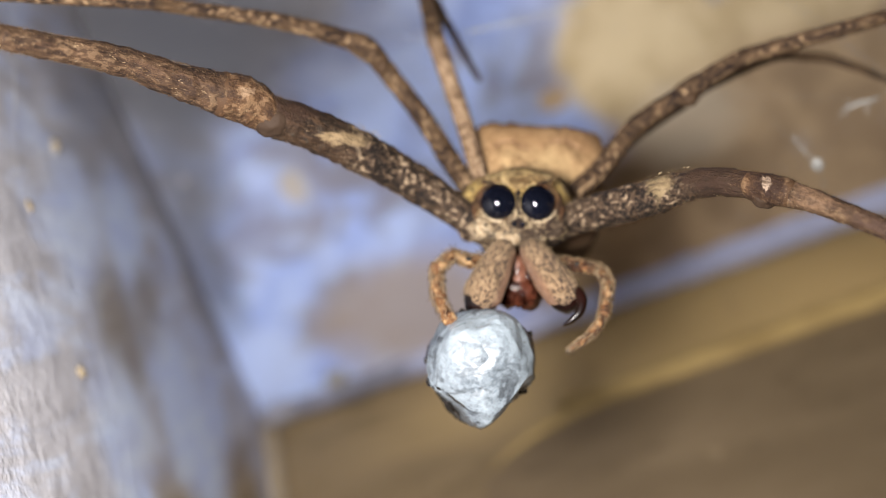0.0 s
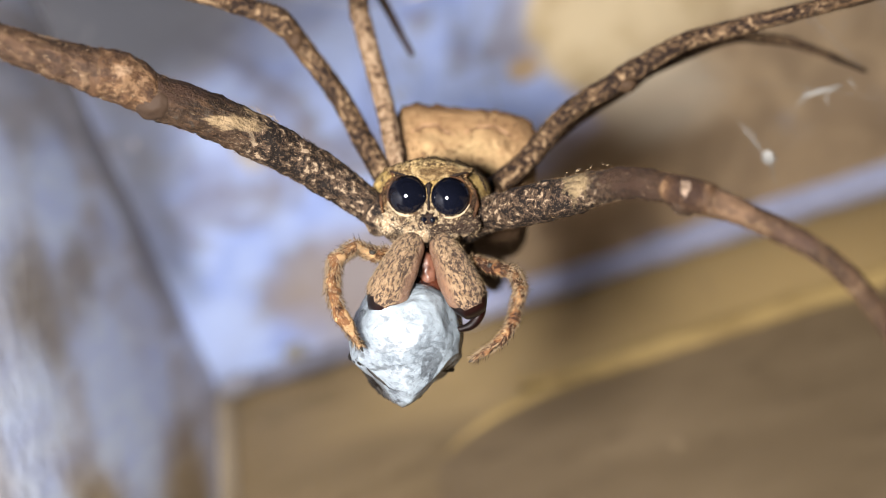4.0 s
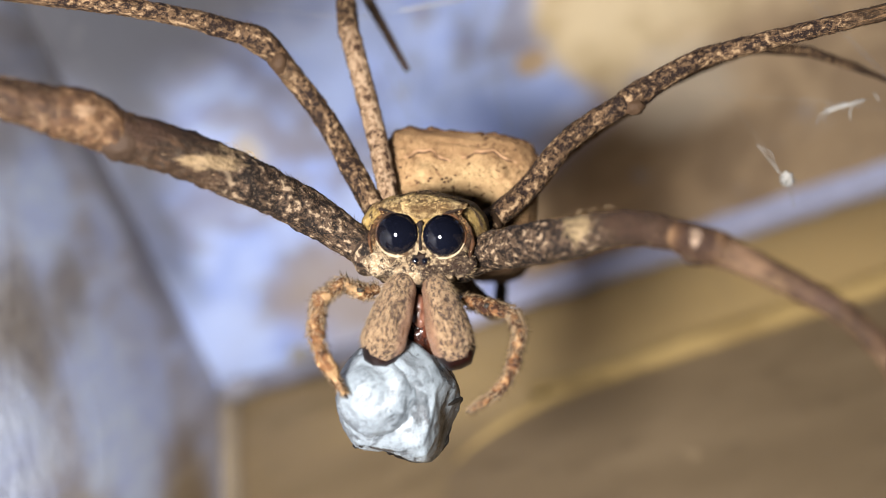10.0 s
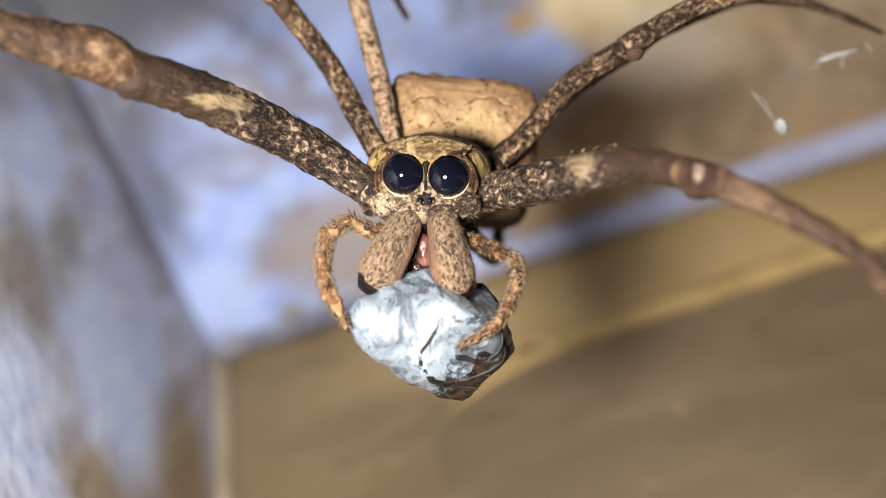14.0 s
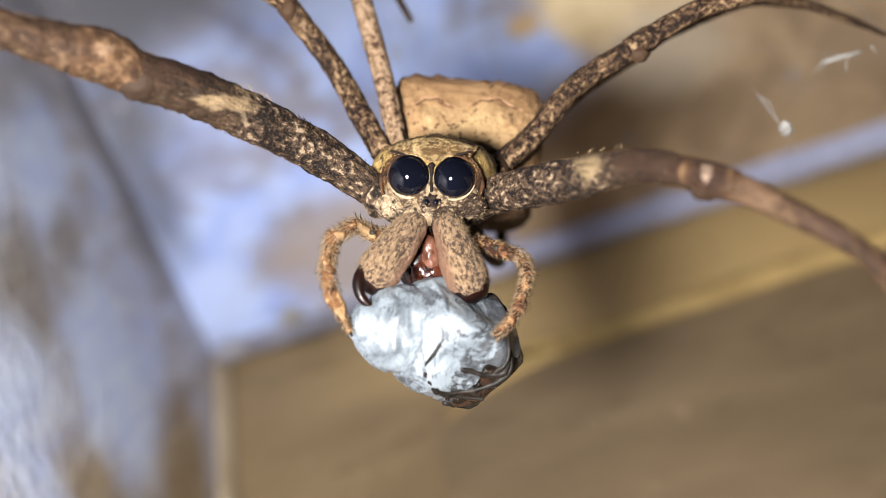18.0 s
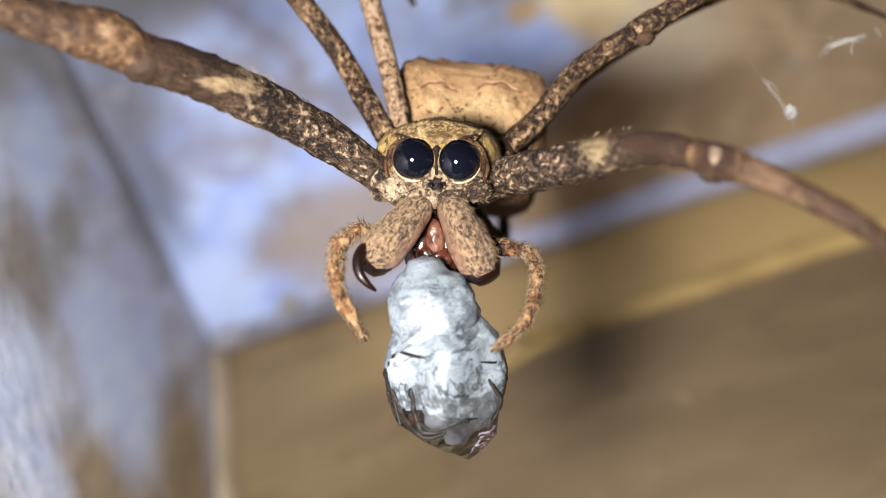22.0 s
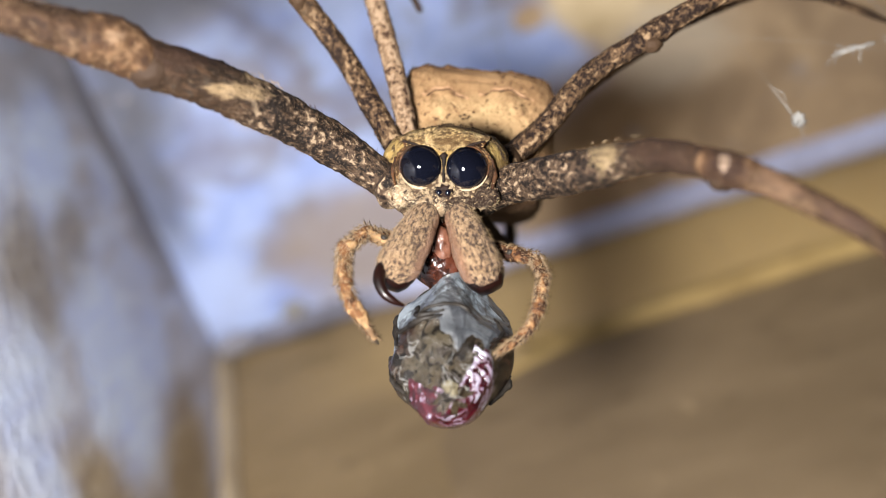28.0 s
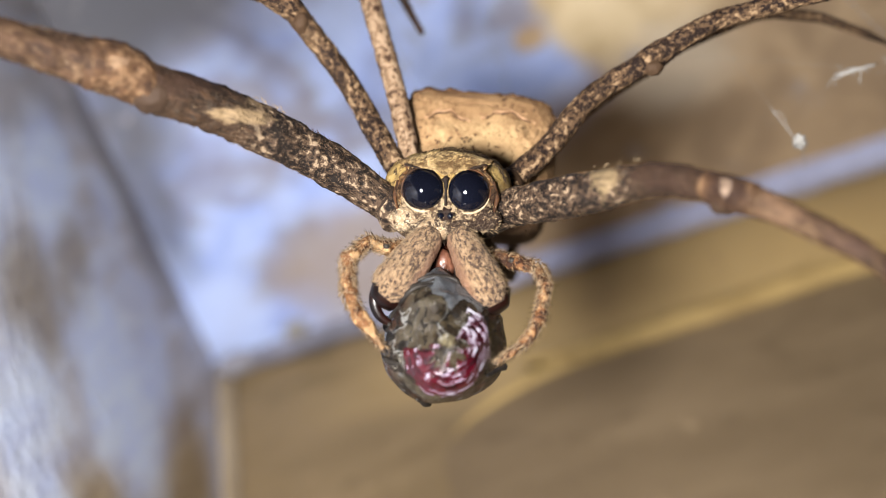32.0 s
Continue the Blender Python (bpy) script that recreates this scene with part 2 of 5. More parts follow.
def jaw_material(name, side):
    """Speckled outside, smooth and flesh-coloured towards the other jaw."""
    n = Nodes(name)
    x = n.math("MULTIPLY", n.axis(0), side)
    inner = n.step(n.math("ADD", x, n.math("MULTIPLY", n.noise(1200, 3), 0.0003)), -0.00006, -0.00034)
    long = n.add("ShaderNodeMapping", Vector=n.co)
    long.inputs[3].default_value = (1.0, 0.38, 1.0)
    fine, dots = n.noise(4200, 6, 0.75), n.noise(10500, 4, 0.7, long.outputs[0])
    c = n.mix(n.step(fine, 0.40, 0.62), (0.275, 0.182, 0.102), (0.15, 0.09, 0.046))
    c = n.mix(n.step(n.math("ADD", dots, n.math("MULTIPLY", n.noise(900, 2), 0.25)), 0.60, 0.67), c, (0.036, 0.017, 0.008))
    c = n.mix(n.step(n.noise(11000, 3), 0.60, 0.68), c, (0.27, 0.18, 0.09))
    flesh = n.mix(n.step(fine, 0.35, 0.7), (0.20, 0.108, 0.062), (0.12, 0.058, 0.031))
    c = n.mix(inner, c, flesh)
    rough = n.math("SUBTRACT", 0.72, n.math("MULTIPLY", inner, 0.30))
    return n.done(c, rough, n.math("SUBTRACT", n.math("MULTIPLY", fine, 1.4), dots), 0.0002)


CARAPACE, ABDOMEN = carapace_material(), abdomen_material()
JAW_A, JAW_B = jaw_material("jaw_skin_a", -1), jaw_material("jaw_skin_b", 1)
EYE = plain("eye_lens", (0.00186, 0.00217, 0.00434), (0.0031, 0.00372, 0.00744), 300, 0.04, 0.0, IOR=1.5, Specular_IOR_Level=0.4)
RIM = plain("eye_rim", (0.075, 0.030, 0.010), (0.016, 0.007, 0.003), 2500, 0.55)
EDGE = plain("dark_edge", (0.005, 0.003, 0.002), (0.016, 0.008, 0.005), 2500, 0.7)
SOCKET = plain("eye_socket", (0.014, 0.006, 0.003), (0.055, 0.023, 0.008), 2500, 0.7)
GOLD = scaly("golden_scales", (0.075, 0.042, 0.016), (0.34, 0.238, 0.112), (0.48, 0.37, 0.20), 0.50, 4200)
EYE_SKIN = scaly("eye_skin", (0.014, 0.006, 0.003), (0.12, 0.055, 0.018), (0.30, 0.19, 0.09), 0.75, 5200)
LID_DARK = scaly("dark_ridge_scales", (0.010, 0.006, 0.004), (0.055, 0.034, 0.016), (0.16, 0.11, 0.05), 0.7, 5200)
HAIR_GOLD = plain("golden_hair", (0.44, 0.315, 0.145), (0.26, 0.175, 0.075), 3800, 0.7)
HAIR_CREAM = plain("cream_hair", (0.36, 0.27, 0.16), (0.24, 0.17, 0.095), 3800, 0.8)
PALE_LID = plain("pale_lid", (0.40, 0.32, 0.22), (0.25, 0.185, 0.115), 5000, 0.7, 0.00008)
FANG = plain("fang", (0.0025, 0.0011, 0.001), (0.009, 0.0021, 0.0013), 900, 0.34, Specular_IOR_Level=0.35)
MOUTH = Nodes("mouth_skin")
FURROW = MOUTH.add("ShaderNodeMapping", Vector=MOUTH.co)
FURROW.inputs[3].default_value = (0.7, 0.4, 0.7)
FURROW = MOUTH.noise(3200, 4, 0.6, FURROW.outputs[0], 0.4)
MOUTH = MOUTH.done(MOUTH.mix(MOUTH.step(FURROW, 0.42, 0.6), (0.007, 0.0018, 0.001), (0.048, 0.014, 0.0075)), 0.16, FURROW, 0.00008)
LIP = plain("lip_skin", (0.12, 0.050, 0.030), (0.045, 0.015, 0.008), 2600, 0.3, 0.00006)
DARK = plain("dark_shell", (0.00744, 0.0062, 0.00558), (0.020, 0.017, 0.014), 2500, 0.5)
THREAD = plain("silk_thread", (0.30, 0.30, 0.29), (0.24, 0.24, 0.23), 3000, 0.4)
TUFT = plain("silk_tuft", (0.36, 0.35, 0.33), (0.27, 0.26, 0.24), 5000, 0.6, 0.0001)
CRUMB = plain("crumb", (0.25, 0.19, 0.115), (0.33, 0.28, 0.20), 1800, 0.8, 0.0001)


def fly_material():
    """Wet, see-through skin with brown and olive insides showing."""
    n = Nodes("fly_skin")
    big, fine = n.noise(650, 4, 0.6, distort=0.6), n.noise(2400, 5, 0.65, distort=1.0)
    c = n.mix(n.step(big, 0.36, 0.62), (0.046, 0.038, 0.025), (0.009, 0.007, 0.005))
    c = n.mix(n.step(fine, 0.58, 0.68), c, (0.125, 0.115, 0.095))
    xyz = n.add("ShaderNodeSeparateXYZ", Vector=n.co).outputs
    r = n.math("SQRT", n.math("ADD", n.math("MULTIPLY", xyz[0], xyz[0]), n.math("MULTIPLY", xyz[2], xyz[2])))
    r = n.math("ADD", r, n.math("MULTIPLY", n.math("SUBTRACT", n.noise(1500, 4), 0.5), 0.0006))
    c = n.mix(n.math("MULTIPLY", n.step(xyz[1], -0.0022, -0.0014), 0.8), c, n.mix(n.step(fine, 0.40, 0.60), (0.034, 0.013, 0.008), (0.006, 0.004, 0.003)))
    end = n.step(xyz[1], -0.0022, -0.0027)
    for outer, soft, colour in ((1.30, 0.2, (0.010, 0.007, 0.005)), (1.05, 0.3, (0.030, 0.023, 0.013)), (0.50, 0.14, (0.009, 0.006, 0.004)), (0.28, 0.14, (0.10, 0.085, 0.05))):
        c = n.mix(n.math("MULTIPLY", end, n.step(r, outer * U, (outer - soft) * U, 0.0, 0.85)), c, colour)
    c = n.mix(n.step(n.noise(1500, 5, 0.7, distort=1.5), 0.51, 0.57), c, (0.006, 0.005, 0.004))
    # Thin pale lines: glints along folds of silk film, put into colour.
    fold_glint = n.math("ABSOLUTE", n.math("SUBTRACT", n.noise(700, 3, 0.5, distort=1.0), 0.5))
    c = n.mix(n.math("MULTIPLY", n.step(fold_glint, 0.020, 0.004), n.step(big, 0.42, 0.52, 0.0, 0.6)), c, (0.15, 0.15, 0.145))
    return n.done(c, 0.24, n.math("ADD", fine, big), 0.00020, Coat_Weight=0.1, Coat_Roughness=0.07, Specular_IOR_Level=0.25)


def band_material():
    """Wine-red and white streaks along the band."""
    n = Nodes("red_band")
    xyz = n.add("ShaderNodeSeparateXYZ", Vector=n.co).outputs
    turn = n.math("ARCTAN2", xyz[2], xyz[0])
    r = n.math("SQRT", n.math("ADD", n.math("MULTIPLY", xyz[0], xyz[0]), n.math("MULTIPLY", xyz[2], xyz[2])))
    co = n.add("ShaderNodeCombineXYZ", X=r, Y=xyz[1], Z=n.math("MULTIPLY", turn, 0.00013)).outputs[0]
    s = n.noise(4600, 4, 0.6, co, 0.4)
    side = n.math("ADD", n.noise(380, 2), n.math("MULTIPLY", xyz[0], 160))
    c = n.mix(n.step(s, 0.40, 0.50), (0.006, 0.0012, 0.002), (0.036, 0.0016, 0.0048))
    v = n.math("ADD", s, n.math("MULTIPLY", n.math("SUBTRACT", side, 0.5), 0.24))
    c = n.mix(n.step(v, 0.525, 0.565), c, (0.13, 0.105, 0.14))
    c = n.mix(n.step(v, 0.575, 0.65), c, (0.29, 0.29, 0.34))
    c = n.mix(n.step(n.noise(3200, 3), 0.58, 0.64), c, (0.020, 0.008, 0.011))
    return n.done(c, 0.2, s, 0.0001, Coat_Weight=0.25, Coat_Roughness=0.08)


def silk_material():
    """Layers of wet swathing silk: white where thick, grey and streaked where thin."""
    n = Nodes("swathing_silk")
    v = n.add("ShaderNodeMapping", Vector=n.co)
    v.inputs[2].default_value = (0.3, 0.2, 0.5)
    v.inputs[3].default_value = (0.35, 1.5, 0.8)
    fibre = n.noise(2600, 6, 0.7, co=v.outputs[0], distort=0.8)
    big, blot = n.noise(500, 4), n.noise(1300, 5, 0.7, distort=0.8)
    c = n.mix(n.step(big, 0.35, 0.65), (0.206, 0.238, 0.263), (0.155, 0.181, 0.204))
    c = n.mix(n.step(fibre, 0.50, 0.68), c, (0.10, 0.117, 0.133))
    c = n.mix(n.step(n.math("ADD", blot, n.math("MULTIPLY", fibre, 0.35)), 0.79, 0.86), c, (0.040, 0.047, 0.056))
    thin = n.math("ADD", n.noise(1700, 5, 0.7, distort=0.8), n.math("MULTIPLY", n.axis(1), -155))
    c = n.mix(n.math("MULTIPLY", n.step(thin, 0.52, 0.63), 0.85), c, (0.034, 0.034, 0.036))
    speck = n.math("ADD", n.noise(5200, 4, 0.7, distort=0.6), n.math("MULTIPLY", big, 0.3))
    low = n.step(n.axis(1), 0.0020, 0.0006, 0.40, 1.0)
    cluster = n.math("MULTIPLY", n.step(n.noise(420, 3, 0.6), 0.44, 0.58), low)
    c = n.mix(n.math("MULTIPLY", n.step(speck, 0.66, 0.75), n.math("MULTIPLY", cluster, 0.9)), c, (0.036, 0.041, 0.048))
    crease = n.math("ABSOLUTE", n.math("SUBTRACT", n.noise(380, 4, 0.55, distort=1.4), 0.5))
    c = n.mix(n.math("MULTIPLY", n.math("MULTIPLY", n.step(crease, 0.028, 0.006), low), n.step(n.noise(900, 3), 0.42, 0.52, 0.0, 0.9)), c, (0.022, 0.024, 0.028))
    return n.done(c, n.step(fibre, 0.3, 0.7, 0.22, 0.5), n.math("ADD", n.math("MULTIPLY", fibre, 0.6), n.math("ADD", n.math("MULTIPLY", blot, 0.6), n.math("MULTIPLY", speck, -0.4))), 0.00008, Coat_Weight=0.3, Coat_Roughness=0.12, Subsurface_Weight=0.25, Subsurface_Radius=(0.0004, 0.0004, 0.0004), Subsurface_Scale=1.0)


FLY, BAND, SILK = fly_material(), band_material(), silk_material()


def ceiling_material():
    """Old pale-blue paint, grey patches, tan water stains, and some painted-in shade."""
    n = Nodes("ceiling_paint")
    big, mid, fine = n.noise(55, 4), n.noise(190, 5, 0.6, distort=0.5), n.noise(900, 5)
    patch = n.noise(150, 5, 0.55, distort=0.8)
    blue = n.mix(n.step(mid, 0.38, 0.62), (0.45, 0.56, 0.88), (0.33, 0.43, 0.80))
    grey = n.mix(n.step(mid, 0.35, 0.65), (0.174, 0.166, 0.179), (0.0873, 0.0833, 0.0913))
    tan = n.mix(n.step(mid, 0.4, 0.6), (0.60, 0.49, 0.315), (0.46, 0.36, 0.215))
    brown = n.mix(n.step(mid, 0.4, 0.6), (0.48, 0.355, 0.225), (0.33, 0.24, 0.155))
    c = n.mix(n.step(n.math("ADD", n.math("MULTIPLY", big, 0.5), n.math("MULTIPLY", patch, 0.5)), 0.46, 0.58), blue, n.mix(n.step(mid, 0.4, 0.6), (0.317, 0.333, 0.436), (0.253, 0.253, 0.317)))
    c = n.mix(n.blob((-14, -2, 0), (20, 13, 4000), 0.3, 0.8), c, grey)
    c = n.mix(n.blob((24, 15, 0), (13.5, 10, 4000), 0.16, 0.16), c, tan)
    c = n.mix(n.blob((31, 29, 0), (23, 11, 4000), 0.25, 0.5), c, brown)
    c = n.mix(n.blob((10, 31, 0), (8, 5, 4000), 0.25, 0.6), c, brown)
    c = n.mix(n.math("MULTIPLY", n.blob((-6.0, 30.5, 0), (7.5, 5.0, 4000), 0.35, 0.8), 0.85), c, (0.37, 0.305, 0.255))
    # The spider's soft shadow on the ceiling, painted into its colour.
    c = n.mix(n.math("MULTIPLY", n.blob((13.0, 26.0, 0), (5.5, 3.0, 4000), 0.3, 0.9), 0.3), c, (0.14, 0.092, 0.054))
    # Dark grey patches; the last two paint shade into the side wall's corner.
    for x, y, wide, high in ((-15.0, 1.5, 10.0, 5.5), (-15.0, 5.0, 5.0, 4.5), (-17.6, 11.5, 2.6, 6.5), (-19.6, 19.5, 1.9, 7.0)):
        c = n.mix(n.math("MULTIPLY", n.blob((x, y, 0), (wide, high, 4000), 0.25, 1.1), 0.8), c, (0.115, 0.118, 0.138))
    c = n.mix(n.math("MULTIPLY", n.blob((-18.5, 31.0, 0), (3.4, 3.0, 4000), 0.25, 0.9), 0.8), c, (0.50, 0.61, 0.92))
    # Lit gap between the body and leg shadows, painted paler.
    c = n.mix(n.math("MULTIPLY", n.blob((19.0, 22.5, 0), (4.5, 3.4, 4000), 0.3, 0.9), 0.6), c, (0.52, 0.46, 0.37))
    c = n.mix(n.blob((9.4, 16.7, 0), (1.2, 1.0, 4000), 0.3, 0.4), c, brown)
    c = n.mix(n.math("MULTIPLY", n.blob((-11.2, 16.6, 0), (1.0, 1.4, 4000), 0.4, 0.5), 0.75), c, (0.476, 0.412, 0.317))
    c = n.mix(n.step(n.noise(320, 6, 0.7), 0.60, 0.72), c, (0.333, 0.31, 0.317))
    return n.done(c, 0.6, n.math("ADD", fine, mid), 0.0002)


def side_wall_material():
    """Grey paint, worn pale-blue patches and brown stains, shade painted in under the ceiling."""
    n = Nodes("side_wall_paint")
    y, z = n.axis(1), n.axis(2)
    # Noise axes sheared so that blotches look round from the camera.
    across = n.math("ADD", n.math("MULTIPLY", y, 93.3), n.math("MULTIPLY", z, 13.3))
    down = n.math("SUBTRACT", n.math("MULTIPLY", y, 160.0), n.math("MULTIPLY", z, 120.0))
    askew = n.add("ShaderNodeCombineXYZ", X=across, Y=down).outputs[0]
    mid, fine = n.noise(2.2, 5, 0.6, askew, 0.6), n.noise(900, 5)

    grey = n.mix(n.step(mid, 0.35, 0.65), (0.56, 0.545, 0.57), (0.42, 0.405, 0.42))
    blue = n.mix(n.step(mid, 0.3, 0.7), (0.70, 0.81, 1.0), (0.57, 0.67, 0.97))
    brown = n.mix(n.step(mid, 0.35, 0.65), (0.34, 0.30, 0.255), (0.26, 0.225, 0.185))
    ochre = n.mix(n.step(mid, 0.35, 0.65), (0.40, 0.305, 0.175), (0.31, 0.23, 0.13))
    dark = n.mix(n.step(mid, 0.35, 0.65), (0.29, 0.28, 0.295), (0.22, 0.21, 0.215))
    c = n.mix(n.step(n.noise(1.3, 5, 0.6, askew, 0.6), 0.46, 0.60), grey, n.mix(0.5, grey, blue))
    # The last two darken the corner below the ceiling: its shade in colour.
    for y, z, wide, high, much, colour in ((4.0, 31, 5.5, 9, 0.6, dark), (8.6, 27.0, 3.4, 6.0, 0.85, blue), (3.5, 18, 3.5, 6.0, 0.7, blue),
                                           (9.0, 16.0, 3.4, 4.6, 0.9, brown), (12.4, 23.4, 2.2, 4.2, 0.85, brown), (11.5, 8.5, 5.0, 5.0, 0.7, blue),
                                           (18.0, 20.0, 4.8, 6.0, 0.95, blue), (22.5, 21.5, 4.2, 6.0, 0.9, blue), (24.5, 28.0, 2.6, 4.0, 0.7, blue),
                                           (30.5, 21.0, 5.0, 8.0, 0.95, ochre), (20.0, 9.5, 6.0, 3.4, 0.9, ochre), (27.5, 11.0, 6.0, 6.0, 0.9, ochre),
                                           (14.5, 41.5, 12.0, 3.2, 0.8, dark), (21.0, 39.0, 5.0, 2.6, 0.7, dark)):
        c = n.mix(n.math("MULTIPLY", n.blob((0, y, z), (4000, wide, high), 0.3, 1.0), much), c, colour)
    c = n.mix(n.step(n.noise(6.0, 6, 0.75, askew), 0.66, 0.74), c, (0.62, 0.63, 0.68))
    return n.done(c, 0.6, fine, 0.0002)


def back_wall_material(name, light, dark, tone_patch=None):
    n = Nodes(name)
    v = n.add("ShaderNodeMapping", Vector=n.co)
    v.inputs[3].default_value = (0.5, 1, 1.6)
    big, mid, fine = n.noise(60, 4, co=v.outputs[0]), n.noise(260, 5, 0.65, co=v.outputs[0], distort=0.5), n.noise(1200, 5)
    c = n.mix(n.step(big, 0.36, 0.64), light, dark)
    c = n.mix(n.step(mid, 0.52, 0.72), c, [a * 0.75 for a in dark])
    if tone_patch:
        c = n.mix(n.math("MULTIPLY", n.blob(tone_patch[0], tone_patch[1], 0.2, 1.0), tone_patch[3]), c, tone_patch[2])
    c = n.mix(n.step(n.noise(500, 6, 0.7), 0.62, 0.72), c, [min(1, a * 1.35) for a in light])
    return n.done(c, 0.55, n.math("ADD", fine, mid), 0.00015)


# Paler patch on the back wall: brighter light put into its colour.
CEILING, SIDE, BACK = ceiling_material(), side_wall_material(), back_wall_material("back_wall_varnish", (0.25, 0.180, 0.098), (0.18, 0.128, 0.067), ((20, 36.8, 36), (26, 4000, 6.5), (0.52, 0.37, 0.165), 0.85))
# The board has a darker patch below its edging.
BOARD = back_wall_material("board_varnish", (0.225, 0.164, 0.096), (0.155, 0.111, 0.063), ((6.2, 35.8, 27.6), (5.5, 4000, 2.6), (0.125, 0.088, 0.048), 0.5))
EDGING = plain("board_edge", (0.44, 0.31, 0.125), (0.32, 0.22, 0.088), 260, 0.6)


def bead_material():
    """Pale blue paint, darker grey towards the room's corner."""
    n = Nodes("bead_paint")
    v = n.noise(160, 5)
    light_blue = n.mix(n.step(v, 0.35, 0.65), (0.52, 0.56, 0.78), (0.41, 0.44, 0.62))
    greyed = n.mix(n.step(v, 0.35, 0.65), (0.22, 0.225, 0.29), (0.14, 0.14, 0.175))
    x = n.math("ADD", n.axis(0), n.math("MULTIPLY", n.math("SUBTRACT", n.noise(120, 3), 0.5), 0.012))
    return n.done(n.mix(n.step(x, -0.010, -0.002), greyed, light_blue), 0.5, v, 0.0002)


BEAD_BLUE = bead_material()
CORNER_GREY = plain("corner_grey", (0.17, 0.165, 0.18), (0.26, 0.255, 0.29), 220, 0.7, 0.0002)
BEAD_TAN = plain("tan_bead_paint", (0.397, 0.317, 0.214), (0.317, 0.246, 0.159), 160, 0.6, 0.0002)


# ---- mesh helpers ----
def part(name, bm, material, parent=None, label="", smooth=True):
    """Link a bmesh in millimetres as one mesh object."""
    bmesh.ops.recalc_face_normals(bm, faces=bm.faces)
    me = bpy.data.meshes.new(name)
    for v in bm.verts:
        v.co *= U
    bm.to_mesh(me)
    bm.free()
    if smooth:
        me.polygons.foreach_set("use_smooth", [True] * len(me.polygons))
    me.materials.append(material)
    ob = new(name, me)
    ob.parent = parent
    if label:
        ob["label"] = label
    return ob


def spline(points, step):
    """A smooth line through points (x, y, z, radius), cut at even steps."""
    p = [np.array(q, float) for q in points]
    p = [2 * p[0] - p[1]] + p + [2 * p[-1] - p[-2]]
    out = []
    for a, b, c, d in zip(p, p[1:], p[2:], p[3:]):
        n = max(2, int(np.linalg.norm((c - b)[:3]) / step))
        for k in range(n):
            t = k / n
            out.append(0.5 * (2 * b + (c - a) * t + (2 * a - 5 * b + 4 * c - d) * t * t + (3 * b - a - 3 * c + d) * t ** 3))
    out.append(p[-2])
    return out


def frames_along(line):
    """Each place of a line with two directions across it."""
    side, made = None, []
    for i, q in enumerate(line):
        d = Vector((line[min(i + 1, len(line) - 1)] - line[max(i - 1, 0)])[:3]).normalized()
        side = d.orthogonal() if side is None else side - d * side.dot(d)
        side.normalize()
        made.append((Vector(q[:3]), d, side.copy(), d.cross(side), float(q[3])))
    return made


def tube(points, around=18, step=0.14, rough=0.05, flat=1.0, seed=0.0, bm=None):
    """A rounded, uneven limb through points (x, y, z, radius)."""
    bm = bm or bmesh.new()
    uv = bm.loops.layers.uv.get("UVMap") or bm.loops.layers.uv.new("UVMap")
    fr = frames_along(spline(points, step))
    girth = 2 * math.pi * max(f[4] for f in fr) * U
    rings, far = [], [0.0]
    for f, g in zip(fr, fr[1:]):
        far.append(far[-1] + (g[0] - f[0]).length * U)
    for i, (c, d, s, u, r) in enumerate(fr):
        ring = []
        for k in range(around):
            a = 2 * math.pi * k / around
            w = s * math.cos(a) + u * math.sin(a) * flat
            p = c + w * r
            ring.append(bm.verts.new(p + w * r * rough * 2 * (noise.noise(p * 2.2 + Vector((seed, 0, 0))) + 0.5 * noise.noise(p * 6))))
        rings.append(ring)
    for a, b, l, m in zip(rings, rings[1:], far, far[1:]):
        for k in range(around):
            face = bm.faces.new((a[k], a[(k + 1) % around], b[(k + 1) % around], b[k]))
            for loop, place in zip(face.loops, ((l, k), (l, k + 1), (m, k + 1), (m, k))):
                loop[uv].uv = (place[0], place[1] / around * girth + seed * 0.02)
    for ring, f, sign in ((rings[0], fr[0], -1), (rings[-1], fr[-1], 1)):
        mid = [bm.verts.new(f[0] + f[1] * sign * f[4] * 0.45 + (v.co - f[0]) * 0.72) for v in ring]
        tip = bm.verts.new(f[0] + f[1] * sign * f[4] * 0.65)
        for k in range(around):
            j = (k + 1) % around
            bm.faces.new((ring[k], ring[j], mid[j], mid[k]))
            bm.faces.new((mid[k], mid[j], tip))
    return bm


def hairs(points, count, length, thick=0.014, lean=0.6, rng=None, bm=None, keep=None):
    """Short bristles that lean towards the end of a limb."""
    bm = bm or bmesh.new()
    rng = rng or random.Random(5)
    fr = frames_along(spline(points, 0.1))
    for _ in range(count):
        c, d, s, u, r = fr[rng.randrange(len(fr))]
        a = rng.uniform(0, 2 * math.pi)
        w = s * math.cos(a) + u * math.sin(a)
        if keep and not keep(w):
            continue
        base = c + w * r * 0.96 + d * rng.uniform(-0.05, 0.05)
        way = (w + d * rng.uniform(0.2, 1.4) * lean + Vector((rng.uniform(-0.3, 0.3), rng.uniform(-0.3, 0.3), rng.uniform(-0.3, 0.3)))).normalized()
        x, long = way.orthogonal().normalized(), length * rng.uniform(0.5, 1.3)
        y = way.cross(x)
        ring = [bm.verts.new(base + (x * math.cos(b) + y * math.sin(b)) * thick) for b in (0, 2.1, 4.2)]
        tip = bm.verts.new(base + way * long + d * long * 0.2)
        for k in range(3):
            bm.faces.new((ring[k], ring[(k + 1) % 3], tip))
    return bm


